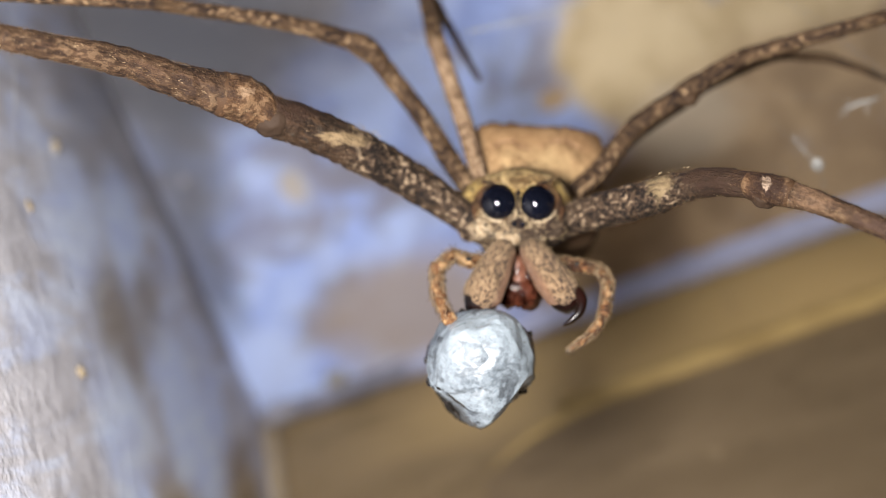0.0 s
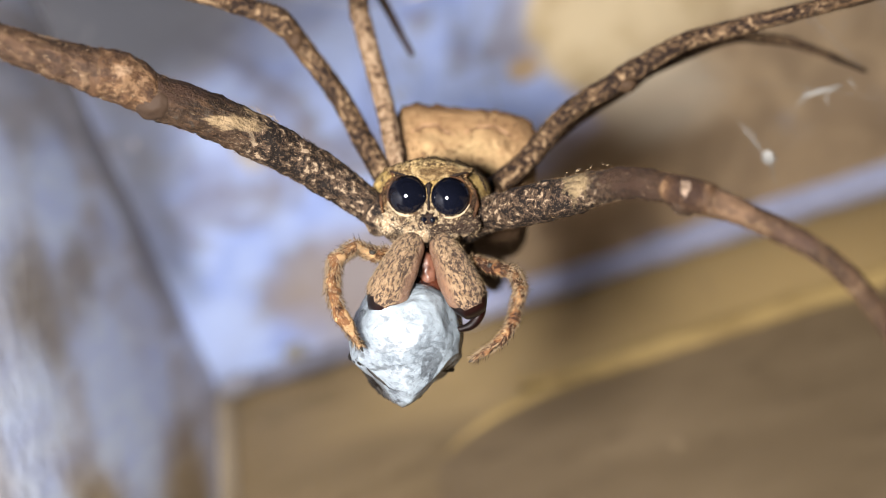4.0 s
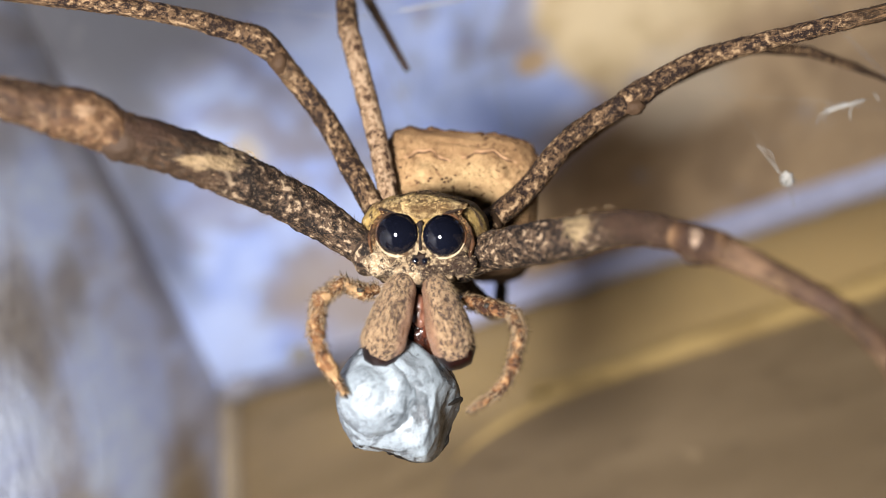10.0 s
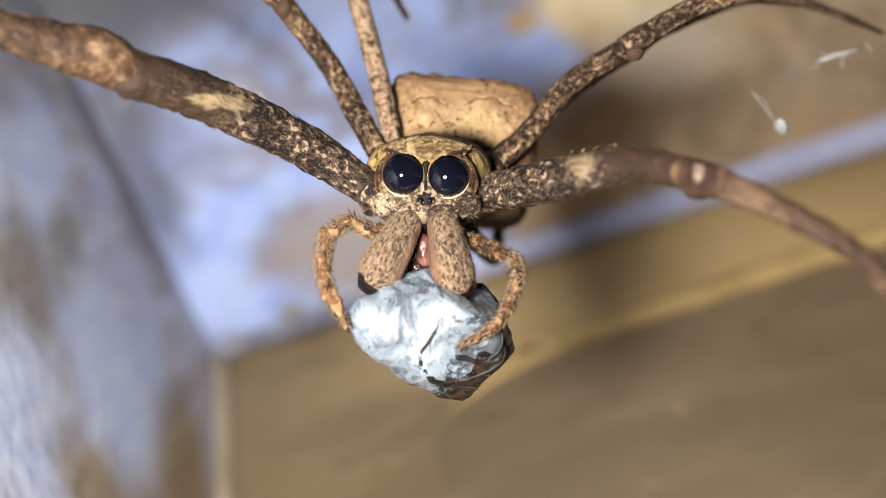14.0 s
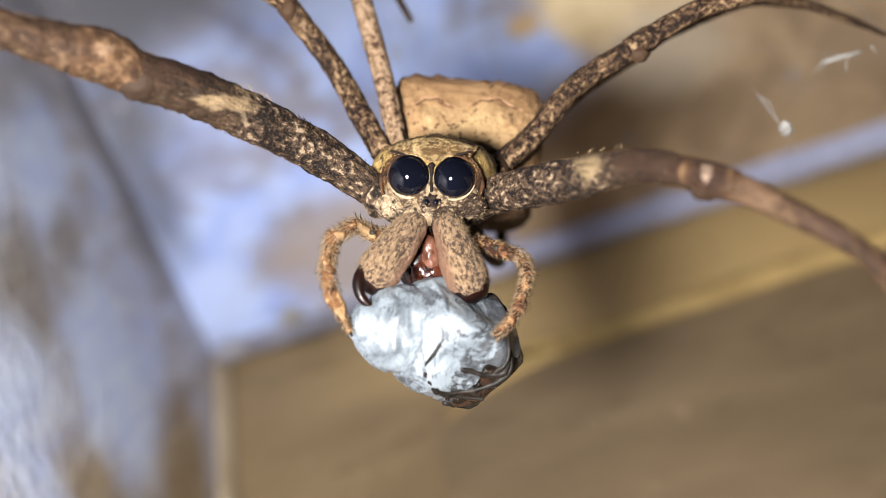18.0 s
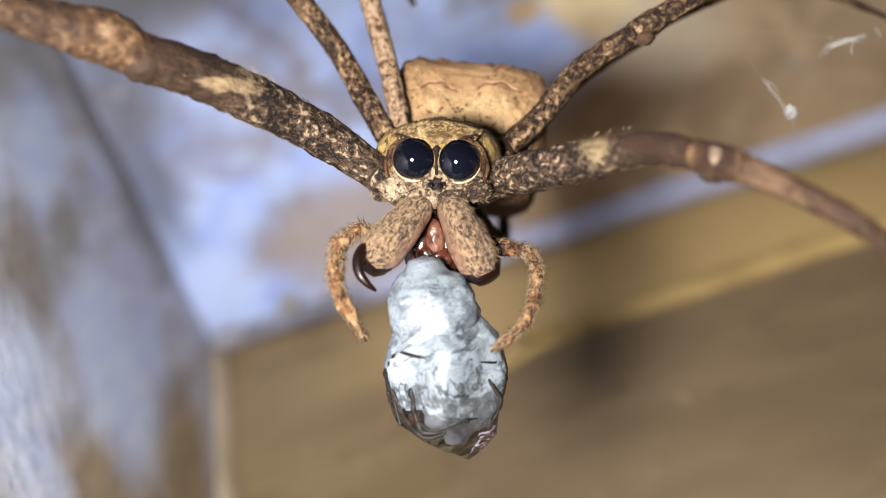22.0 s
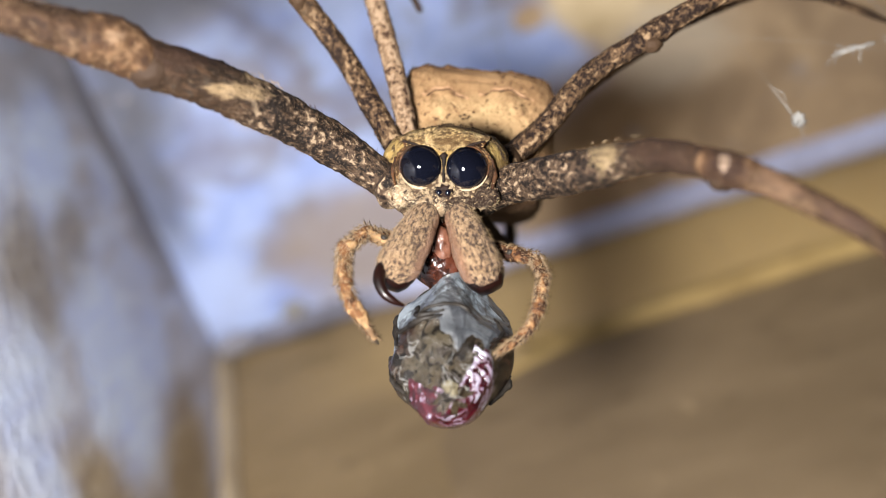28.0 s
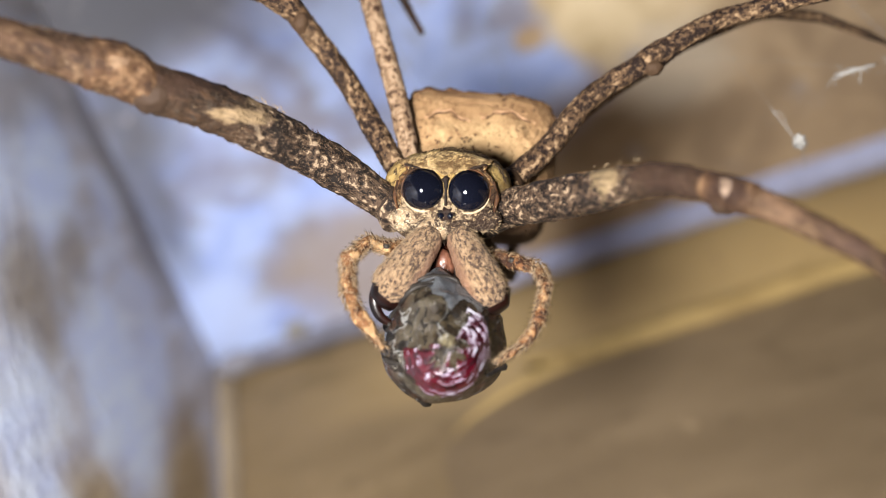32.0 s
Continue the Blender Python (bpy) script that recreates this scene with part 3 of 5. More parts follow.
def lump(centre, size, rough=0.08, grain=1.2, seed=0.0, level=4, bm=None):
    """A rounded, uneven lump."""
    bm = bm or bmesh.new()
    made = bmesh.ops.create_icosphere(bm, subdivisions=level, radius=1.0)["verts"]
    for v in made:
        q = v.co.copy()
        k = 1 + rough * (noise.noise(q * grain + Vector((seed, 3, 1))) + 0.5 * noise.noise(q * grain * 3 + Vector((seed, 0, 0)))) * 2
        v.co = Vector(centre) + Vector((q.x * size[0], q.y * size[1], q.z * size[2])) * k
    return bm


def slab(lo, hi, cut=(1, 1, 1)):
    """A box between two corners, its faces cut so that they can be uneven."""
    bm = bmesh.new()
    bmesh.ops.create_cube(bm, size=1)
    for v in bm.verts:
        v.co = Vector([l + (h - l) * (c + 0.5) for l, h, c in zip(lo, hi, v.co)])
    return bm


def ring_bm(centre, radius, thick, normal, start=0.0, end=360.0, around=10, n=48, rough=0.1):
    """A ring or an arc, facing along normal."""
    q = Vector(normal).to_track_quat("Z", "Y")
    pts = []
    for k in range(n + 1):
        a = radians(start + (end - start) * k / n)
        p = Vector(centre) + q @ Vector((math.cos(a) * radius, math.sin(a) * radius, 0))
        pts.append((*p, thick))
    return tube(pts, around, 0.08, rough)


# ---- setting ----
CX, CY, CZ = -20.52, 36.83, 41.72
FAR = 130.0
floorless = 12.0
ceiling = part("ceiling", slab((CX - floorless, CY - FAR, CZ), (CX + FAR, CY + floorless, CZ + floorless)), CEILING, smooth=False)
tagged(ceiling, "pale blue painted ceiling, stained tan, with grey patches and painted shade", "ceiling", kind="structure")
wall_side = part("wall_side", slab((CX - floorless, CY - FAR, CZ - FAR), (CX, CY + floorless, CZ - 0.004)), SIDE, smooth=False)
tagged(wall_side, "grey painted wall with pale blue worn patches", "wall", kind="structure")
wall_back = part("wall_back", slab((CX + 0.004, CY, CZ - FAR), (CX + FAR, CY + floorless, CZ - 0.004)), BACK, smooth=False)
tagged(wall_back, "brown varnished wall meeting the ceiling", "wall", kind="structure")


def board():
    """A thin board on the back wall, its upper corner rounded, with a pale edge."""
    x0, x1, z0, z1, deep = -5.2, CX + FAR - 6, CZ - FAR + 6, CZ - 11.3, 1.0
    outline = [(x0 + 14 - 14 * math.cos(radians(a)) ** 1.3, z1 - 7 + 7 * math.sin(radians(a)) ** 0.8) for a in range(0, 91, 9)]
    outline = [(x0, z0)] + outline + [(x1, z1), (x1, z0)]

    def sheet(shape, ya, yb):
        bm = bmesh.new()
        a = [bm.verts.new((x, ya, z)) for x, z in shape]
        b = [bm.verts.new((x, yb, z)) for x, z in shape]
        bm.faces.new(a), bm.faces.new(b[::-1])
        for k in range(len(shape)):
            j = (k + 1) % len(shape)
            bm.faces.new((a[k], a[j], b[j], b[k]))
        return bm

    ob = part("wall_board", sheet(outline, CY + 0.2, CY - deep), BOARD, smooth=False)
    tagged(ob, "thin brown varnished board with one rounded corner", "board", kind="structure")
    rim = [(x, CY - deep + 0.1, z, min(1.25, 0.10 + 0.11 * k)) for k, (x, z) in enumerate(outline[3:-1])]
    part("edging", tube(rim, 10, 0.6, 0.12), EDGING, ob, "pale yellow rounded edging")


board()
for name, points, r, material, label in (
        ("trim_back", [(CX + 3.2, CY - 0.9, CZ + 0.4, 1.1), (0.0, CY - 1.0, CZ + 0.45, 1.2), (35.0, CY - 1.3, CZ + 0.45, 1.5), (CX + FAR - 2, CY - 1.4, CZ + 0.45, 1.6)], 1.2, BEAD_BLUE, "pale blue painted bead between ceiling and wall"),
        # Solid grey bar added for the dark spot in the ceiling's corner.
        ("trim_spot", [(CX + 0.4, CY - 1.0, CZ - 0.2), (CX + 1.6, CY - 1.1, CZ - 0.2), (CX + 2.6, CY - 1.2, CZ - 0.2)], 0.95, CORNER_GREY, "dark grey bar in the corner of the ceiling"),
        ("trim_corner", [(CX - 0.1, CY - 0.2, CZ - 1.5), (CX - 0.1, CY - 0.2, CZ - 40), (CX - 0.1, CY - 0.2, CZ - FAR + 2)], 1.2, BEAD_TAN, "tan bead in the corner of two walls")):
    tagged(part(name, tube([p if len(p) == 4 else (*p, r) for p in points], 14, 1.2, 0.10), material), label, "trim", kind="structure")


# ---- spider ----
spider = new("spider")
spider.matrix_world = BODY
tagged(spider, "brown mottled net-casting spider with two large black eyes, feeding", "spider")


def carapace():
    """A low dome, broad behind, with a steep flat face in front."""
    bm = bmesh.new()
    # z, half width, top, bottom
    rows = [(0.42, 0.5, 0.10, -1.05), (0.36, 1.05, 0.55, -1.30), (0.12, 1.50, 0.92, -1.48), (-0.35, 1.78, 1.12, -1.50), (-1.0, 2.15, 1.40, -1.45),
            (-1.8, 2.25, 1.50, -1.40), (-2.7, 2.1, 1.42, -1.35), (-3.6, 1.70, 1.02, -1.2), (-4.4, 1.15, 0.55, -0.9), (-4.8, 0.5, 0.15, -0.5)]
    z = np.array([r[0] for r in rows])
    rings = []
    for t in np.linspace(0, len(rows) - 1, 46):
        zz, hw, top, low = [float(np.interp(t, range(len(rows)), [r[k] for r in rows])) for k in range(4)]
        cy, hy = (top + low) / 2, (top - low) / 2
        ring = []
        for k in range(56):
            a = 2 * math.pi * k / 56
            x, y = math.cos(a), math.sin(a)
            x, y = math.copysign(abs(x) ** 0.8, x), math.copysign(abs(y) ** 0.8, y)
            p = Vector((0.03 + x * hw - 0.03 * zz, cy + y * hy, zz))
            ring.append(bm.verts.new(p + Vector((x, y, 0.3)) * 0.07 * noise.noise(p * 2.5)))
        rings.append(ring)
    for a, b in zip(rings, rings[1:]):
        for k in range(56):
            bm.faces.new((a[k], a[(k + 1) % 56], b[(k + 1) % 56], b[k]))
    bm.faces.new(rings[0]), bm.faces.new(rings[-1])
    return bm


part("carapace", carapace(), CARAPACE, spider, "yellow-brown speckled carapace with a pale face")
def brow_line(x):
    """The front edge of the forehead."""
    f = min(1.2, abs(x) / 1.3)
    return (x, 0.44 + 0.40 * f ** 0.9, 0.57 - 0.20 * f * f)


EYES = ((-0.725, 0.03, 0.16), (0.745, -0.03, 0.16))
for c in EYES:
    side = math.copysign(1, c[0])
    eye = part("eye", lump(c, (0.725, 0.725, 0.64), 0.0), EYE, spider, "large glossy black eye")
    ahead = (0.10 * side, 0, 1)
    part("rim", ring_bm((c[0], c[1], c[2] + 0.08), 0.745, 0.026, ahead, rough=0.5), RIM, eye, "orange-brown rim")
    part("socket", ring_bm((c[0], c[1], c[2] - 0.07), 0.84, 0.11, ahead, n=90, rough=0.55), EYE_SKIN, eye, "rough orange-brown skin round the eye")
    part("lower_lid", tube([(c[0] + 0.74 * math.cos(radians(a)), c[1] + 0.74 * math.sin(radians(a)), c[2] + 0.22, 0.018 + 0.018 * math.sin(radians((a - 200) * 1.29))) for a in range(200, 341, 10)], 8, 0.06, 0.3), PALE_LID, eye, "pale scaly lower lid")
    edge = [(*brow_line(side * x), 0.012 + 0.03 * (x > 0.9)) for x in (0.80, 0.95, 1.08, 1.2, 1.35)]
    part("brow_edge", tube(edge, 8, 0.06, 0.45), EDGE, eye, "dark edge of the brow")
    part("brow_bristles", hairs(edge, 60, 0.10, 0.010, 0.5, random.Random(9), keep=lambda w: w.y > -0.2), HAIR_DARK, eye, "dark bristles on the brow")
    part("cheek_groove", tube([(c[0] + 0.88 * side, c[1] + 0.30, 0.02, 0.06), (c[0] + 0.97 * side, c[1] - 0.25, 0.05, 0.07), (c[0] + 0.86 * side, c[1] - 0.75, 0.16, 0.06), (c[0] + 0.98 * side, c[1] - 1.12, 0.20, 0.05)], 8, 0.06, 0.4), SOCKET, eye, "dark groove beside the eye")
    part("brow_tuft", tube([(c[0] + 0.52 * side, c[1] + 0.74, 0.22, 0.09), (c[0] + 0.64 * side, c[1] + 0.86, 0.18, 0.04)], 8, 0.06, 0.2), SOCKET, eye, "dark tuft above the eye")
    part("small_eye", lump((0.15 * side, -0.86, 0.46), (0.11, 0.11, 0.10), 0.0, level=2), EYE, spider, "small black front eye")
    part("cheek", lump((1.25 * side, -0.95, 0.02), (0.60, 0.44, 0.34), 0.10, 2.6, side), FACE, spider)
def forehead():
    """A roof over both eyes, its front edge dipping between them."""
    bm, rows = bmesh.new(), []
    for v in np.linspace(-0.12, 1, 26):
        row = []
        for x in np.linspace(-1.5, 1.5, 61):
            a = Vector(brow_line(x))
            b = Vector((x * 1.12, 1.42 - 0.55 * (x / 1.5) ** 2, -0.46))
            p = a.lerp(b, v) + Vector((0, 0.6, 0.5)) * 0.24 * math.sin(math.pi * v) if v >= 0 else a + Vector((0, 1.4, -3.0)) * -v
            row.append(bm.verts.new(p + Vector((0, 1, 0.4)) * (0.05 * noise.noise(p * 3) + 0.03 * noise.noise(p * 8))))
        rows.append(row)
    for a, b in zip(rows, rows[1:]):
        for k in range(60):
            bm.faces.new((a[k], a[k + 1], b[k + 1], b[k]))
    return bm


part("nose_line", tube([(0.01, 0.45, 0.50, 0.06), (0.01, 0.36, 0.52, 0.14), (0.01, 0.22, 0.49, 0.10), (0.01, 0.05, 0.44, 0.05), (0.0, -0.12, 0.44, 0.04), (0.0, -0.5, 0.46, 0.05)], 12, 0.04, 0.6), EDGE, spider, "dark line between the eyes")
part("forehead", forehead(), GOLD, spider, "pale golden scaly forehead between the eyes")
part("forehead_specks", hairs([(-1.0, 0.72, -0.1, 0.42), (-0.4, 0.86, -0.1, 0.48), (0.4, 0.86, -0.1, 0.48), (1.0, 0.72, -0.1, 0.42)], 520, 0.11, 0.013, 0.8, random.Random(12), keep=lambda w: w.y > 0.45), HAIR_DARK, spider, "dark bristles along the forehead")
RIDGE = [(-1.45, 0.80, -0.25, 0.05), (-0.8, 1.20, -0.35, 0.06), (0.1, 1.40, -0.45, 0.07), (1.0, 1.28, -0.40, 0.06), (1.75, 0.85, -0.35, 0.05), (2.05, 0.30, -0.35, 0.04)]
part("hind_ridge", tube([(*p[:3], p[3] * 0.6) for p in RIDGE], 8, 0.05, 1.1), LID_DARK, spider, "dark ridge behind the forehead")
part("ridge_hair", hairs(RIDGE, 620, 0.09, 0.013, 1.2, random.Random(15), keep=lambda w: w.y > -0.3), HAIR_DARK, spider, "dark hair on the ridge")
part("forehead_scales", hairs([(-1.2, 0.60, -0.1, 0.42), (-0.4, 0.80, -0.05, 0.50), (0.4, 0.80, -0.05, 0.50), (1.2, 0.60, -0.1, 0.42)], 900, 0.12, 0.016, 1.5, random.Random(16), keep=lambda w: w.y > 0.2), HAIR_GOLD, spider, "flat golden scales on the forehead")
part("clypeus", lump((0.0, -1.15, 0.16), (1.15, 0.50, 0.30), 0.07, 2.4, 7.0), FACE, spider, "pale mottled band below the eyes")
part("face_patch", lump((0.0, -0.80, 0.40), (0.28, 0.17, 0.09), 0.5, 3.0, 3.0, 3), EDGE, spider, "dark patch round the small eyes")
part("face_hair", hairs([(-1.7, -0.9, 0.1, 0.5), (-0.6, -1.15, 0.25, 0.38), (0.6, -1.15, 0.25, 0.38), (1.7, -0.9, 0.1, 0.5)], 260, 0.13, 0.009, rng=random.Random(3)), HAIR_CREAM, spider)
part("carapace_hair", hairs([(0, 0.0, -0.5, 1.45), (0.05, 0.0, -1.6, 1.6), (0.1, 0.0, -3.0, 1.5)], 500, 0.14, 0.011, rng=random.Random(4)), HAIR_PALE, spider)
part("pedicel", tube([(0.2, -0.1, -4.4, 0.5), (0.5, 0.2, -5.4, 0.55)], 12, 0.2), FACE, spider)
part("sternum", lump((0.1, -1.3, -2.4), (1.1, 0.5, 1.7), 0.06), FACE, spider)


# centre x, z, half width below, half width above, top, bottom
ABDOMEN_ROWS = [(0.55, -3.75, 0.7, 0.9, 1.1, -0.6), (0.80, -4.0, 1.6, 1.85, 2.0, -1.0), (1.05, -4.4, 2.2, 2.50, 3.10, -1.3), (1.22, -4.9, 2.4, 2.85, 3.95, -1.4),
                (1.32, -5.4, 2.5, 3.05, 4.42, -1.4), (1.40, -5.8, 2.5, 3.05, 4.40, -1.4), (1.6, -7.2, 2.4, 2.7, 3.8, -1.4), (1.9, -10, 2.2, 2.2, 2.7, -1.6), (2.5, -13.5, 1.6, 1.5, 1.7, -1.7), (3.0, -16.5, 0.8, 0.8, 0.9, -0.8), (3.2, -17.6, 0.2, 0.2, 0.3, -0.2)]


def abdomen_place(t, a):
    """A point of the abdomen's skin, t from front to back, a round it."""
    cx, zz, low_w, top_w, top, low = [sum(float(np.interp(t + d, range(len(ABDOMEN_ROWS)), [r[k] for r in ABDOMEN_ROWS])) for d in (-0.4, -0.2, 0, 0.2, 0.4)) / 5 for k in range(6)]
    x, y = math.cos(a), math.sin(a)
    x, y = math.copysign(abs(x) ** 0.42, x), math.copysign(abs(y) ** 0.42, y)
    f = (y + 1) / 2
    p = Vector((cx + x * (low_w + (top_w - low_w) * f), low + (top - 0.28 - low) * f - (0.27 + 0.06 * x) * x * f, zz))
    up = max(0.0, y) ** 4
    p.y += 0.30 * up * (abs(x) ** 6 - 0.30) * min(1, t / 3)
    out = Vector((x, y, 1.2 if t < 4 else 0.0)).normalized()
    return p + out * (0.09 * noise.noise(p * 1.1) + 0.06 * noise.noise(p * 3.0) + 0.035 * noise.noise(p * 7.0) + 0.02 * noise.noise(p * 15))


def abdomen():
    """Broad and high-shouldered, with a flat front, narrowing to the back."""
    bm, n = bmesh.new(), 120
    rings = [[bm.verts.new(abdomen_place(t, 2 * math.pi * k / n)) for k in range(n)] for t in np.concatenate([np.linspace(0, 5, 76), np.linspace(5.1, 10, 46)])]
    for a, b in zip(rings, rings[1:]):
        for k in range(n):
            bm.faces.new((a[k], a[(k + 1) % n], b[(k + 1) % n], b[k]))
    bm.faces.new(rings[0]), bm.faces.new(rings[-1])
    return bm


def on_front(x, y):
    """The place on the abdomen's front at x, y."""
    best = min((abdomen_place(t, radians(a)) for t in np.linspace(1, 4.4, 30) for a in range(20, 161, 4)), key=lambda q: (q.x - x) ** 2 + (q.y - y) ** 2)
    return (x, y, best.z + 0.07)


def abdomen_hair():
    """Short pale and dark hairs over the abdomen's front."""
    bm, rng = bmesh.new(), random.Random(61)
    for _ in range(1500):
        t, a = rng.uniform(1.5, 5.5), radians(rng.uniform(15, 165))
        p = abdomen_place(t, a)
        way = Vector((rng.gauss(0, 0.5), 0.7 + rng.gauss(0, 0.4), 0.8)).normalized()
        x = way.orthogonal().normalized()
        y = way.cross(x)
        ring = [bm.verts.new(p + (x * math.cos(b) + y * math.sin(b)) * 0.011) for b in (0, 2.1, 4.2)]
        tip = bm.verts.new(p + way * rng.uniform(0.06, 0.16))
        for k in range(3):
            bm.faces.new((ring[k], ring[(k + 1) % 3], tip))
    return bm


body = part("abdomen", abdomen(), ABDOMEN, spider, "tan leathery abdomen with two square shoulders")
part("abdomen_hair", abdomen_hair(), HAIR, body, "short brown hair")
CREST = plain("crest_skin", (0.020, 0.010, 0.006), (0.085, 0.045, 0.022), 2200, 0.8, 0.0001)
FOLD = plain("fold_skin", (0.30, 0.18, 0.10), (0.21, 0.12, 0.06), 2600, 0.75, 0.0001)
crest = [abdomen_place(4.3 + 0.12 * math.sin(a / 7), radians(a)) for a in range(24, 157, 4)]
part("crest", tube([(*q, 0.06) for q in crest], 9, 0.05, 0.9), CREST, body, "dark brown warty edge")
for mid, wide in ((0.10, 0.85), (2.35, 1.0)):
    arch = [on_front(mid + wide * u, 3.08 + 0.20 * math.cos(u * 2.6) - 0.12 * u + 0.05 * math.sin(u * 9)) for u in np.linspace(-1, 1, 13)]
    part("fold", tube([(*q, 0.036) for q in arch], 9, 0.05, 0.9), FOLD, body, "raised arched fold of skin")
    # Dark strip added below each fold to imitate its shade.
    part("fold_shade", tube([(q[0], q[1] - 0.07, q[2] - 0.01, 0.034) for q in arch[1:-1]], 7, 0.07, 0.5), CREST, body, "brown strip in place of shade under the fold")
for x, y in ((0.62, 2.16), (0.78, 2.20), (0.94, 2.15), (0.70, 2.05), (0.86, 2.07), (-0.9, 2.6), (0.7, 2.9), (1.6, 2.75), (2.9, 2.6), (1.1, 2.3), (0.2, 2.2), (2.1, 3.9), (0.0, 4.0), (3.3, 3.3)):
    part("wart", lump(on_front(x, y), (0.055, 0.035, 0.04), 0.4, 2.0, x, 2), CREST, body)


def leg(label, coxa, segments, skins, hair, count, seed, fringe=0.20):
    """Femur with coxa, patella, tibia, metatarsus and tarsus as its pieces."""
    rng = random.Random(seed)
    names = ("femur", "patella", "tibia", "metatarsus", "tarsus")
    upper = None
    for k, (points, skin) in enumerate(zip(segments, skins)):
        ob = part("leg" if k == 0 else names[k], tube(points, 26 if k < 3 else 14, 0.10, 0.06 if k < 2 else 0.07, seed=seed + k), skin, upper or spider, label if k == 0 else "")
        upper = upper or ob
        long = sum(math.dist(a[:3], b[:3]) for a, b in zip(points, points[1:]))
        n = int(count * long / 8)
        if n:
            part("hair_coat", hairs(points, int(n * 2.4), fringe * 0.75, 0.007, 1.0, rng), hair, upper)
            part("scale_coat", hairs(points, n // 3, 0.12, 0.011, 5.0, rng), HAIR_PALE, upper)
    for k in (0, 1, 2):
        part("dark_coat", hairs(segments[k], int(count * (0.9, 0.2, 0.4)[k]), 0.15, 0.014, 5.0, rng), HAIR_DARK, upper)
    part("coxa", tube(coxa, 16, 0.1, 0.14, seed=seed), skins[0], upper)
    return upper


def knot(name, centre, size, skin, upper, seed=0.0):
    part(name, lump(centre, size, 0.07, 1.6, seed), skin, upper)


lead = leg("thick dark brown scaly foreleg, stretched sideways", [(-1.0, -0.9, -1.4, 0.7), (-1.5, -0.72, -0.9, 0.72), (-2.1, -0.30, -0.75, 0.62)],
    [[(-1.9, -0.45, -0.9, 0.60), (-4.2, 1.05, 0.0, 0.74), (-6.9, 2.28, 2.0, 0.78), (-9.2, 3.0, 3.4, 0.74)],
     [(-9.2, 3.0, 3.4, 0.72), (-9.9, 3.40, 3.9, 0.84), (-10.7, 3.55, 4.4, 0.80)],
     [(-10.6, 3.52, 4.3, 0.76), (-12.3, 3.92, 5.4, 0.58), (-13.9, 4.30, 6.5, 0.48), (-16.8, 4.45, 9.0, 0.40)],
     [(-16.8, 4.45, 9.0, 0.38), (-18.4, 4.1, 10.2, 0.30), (-20.0, 3.7, 11.4, 0.24)],
     [(-20.0, 3.7, 11.4, 0.22), (-21.4, 3.3, 12.2, 0.16), (-22.55, 3.0, 13.0, 0.08)]],
    (FORELEG, KNEE, SHIN, SHIN, SHIN), HAIR, 900, 1.0, 0.17)
knot("knee_lobe", (-9.02, 2.70, 3.5), (0.66, 0.54, 0.54), KNEE_DARK, lead, 2.0)
part("pale_tuft", hairs([(-5.4, 1.95, 1.2, 0.66), (-6.3, 2.25, 1.7, 0.68)], 60, 0.20, 0.015, 3.5, random.Random(77), keep=lambda w: w.y > 0.5), HAIR_CREAM, lead, "pale tuft of hair")
lead = leg("thick dark brown scaly foreleg, bent down at the knee", [(1.1, -0.9, -1.4, 0.7), (1.6, -0.75, -1.0, 0.70), (2.2, -0.55, -0.7, 0.62)],
    [[(2.0, -0.55, -0.9, 0.62), (3.98, -0.27, 1.5, 0.70), (6.2, 0.10, 4.3, 0.52), (7.5, -0.15, 5.6, 0.46)],
     [(7.5, -0.15, 5.6, 0.46), (8.0, -0.38, 6.1, 0.53), (8.6, -0.62, 6.7, 0.47)],
     [(8.5, -0.58, 6.6, 0.43), (9.6, -1.20, 7.6, 0.36), (11.55, -2.55, 9.0, 0.29), (12.75, -4.8, 11.0, 0.26)],
     [(12.75, -4.8, 11.0, 0.29), (12.9, -6.6, 12.6, 0.28), (13.0, -8.4, 14.0, 0.22)],
     [(13.0, -8.4, 14.0, 0.20), (12.9, -9.6, 14.8, 0.15), (12.8, -10.6, 15.4, 0.07)]],
    (FORELEG, KNEE, SHIN, SHIN, SHIN), HAIR, 900, 2.0, 0.17)
knot("knee_lobe", (7.95, -0.66, 6.0), (0.46, 0.36, 0.40), KNEE_DARK, lead, 3.0)
part("pale_tuft", hairs([(4.4, -0.1, 2.2, 0.72), (5.8, 0.15, 3.8, 0.62)], 26, 0.16, 0.014, 4.0, random.Random(78), keep=lambda w: w.y > 0.6), HAIR_CREAM, lead, "pale tuft of hair")
lead = leg("slender brown mottled second leg, raised and bent outwards", [(-1.0, -0.2, -2.4, 0.6), (-1.5, 0.45, -2.7, 0.5)],
    [[(-1.45, 0.45, -2.8, 0.40), (-2.6, 2.45, -3.6, 0.42), (-3.72, 4.43, -4.45, 0.40), (-5.5, 6.75, -3.9, 0.42)],
     [(-5.5, 6.75, -3.9, 0.42), (-6.0, 7.15, -3.6, 0.50), (-6.6, 7.4, -3.3, 0.40)],
     [(-6.5, 7.38, -3.4, 0.40), (-9.3, 7.85, -2.0, 0.33), (-14.0, 8.1, 0.0, 0.26)],
     [(-14.0, 8.1, 0.0, 0.25), (-19.0, 8.0, 1.5, 0.18)],
     [(-19.0, 8.0, 1.5, 0.17), (-24.0, 7.5, 2.5, 0.08)]],
    (HINDLEG, HINDLEG, HINDLEG, HINDLEG, HINDLEG), HAIR, 420, 3.0, 0.14)
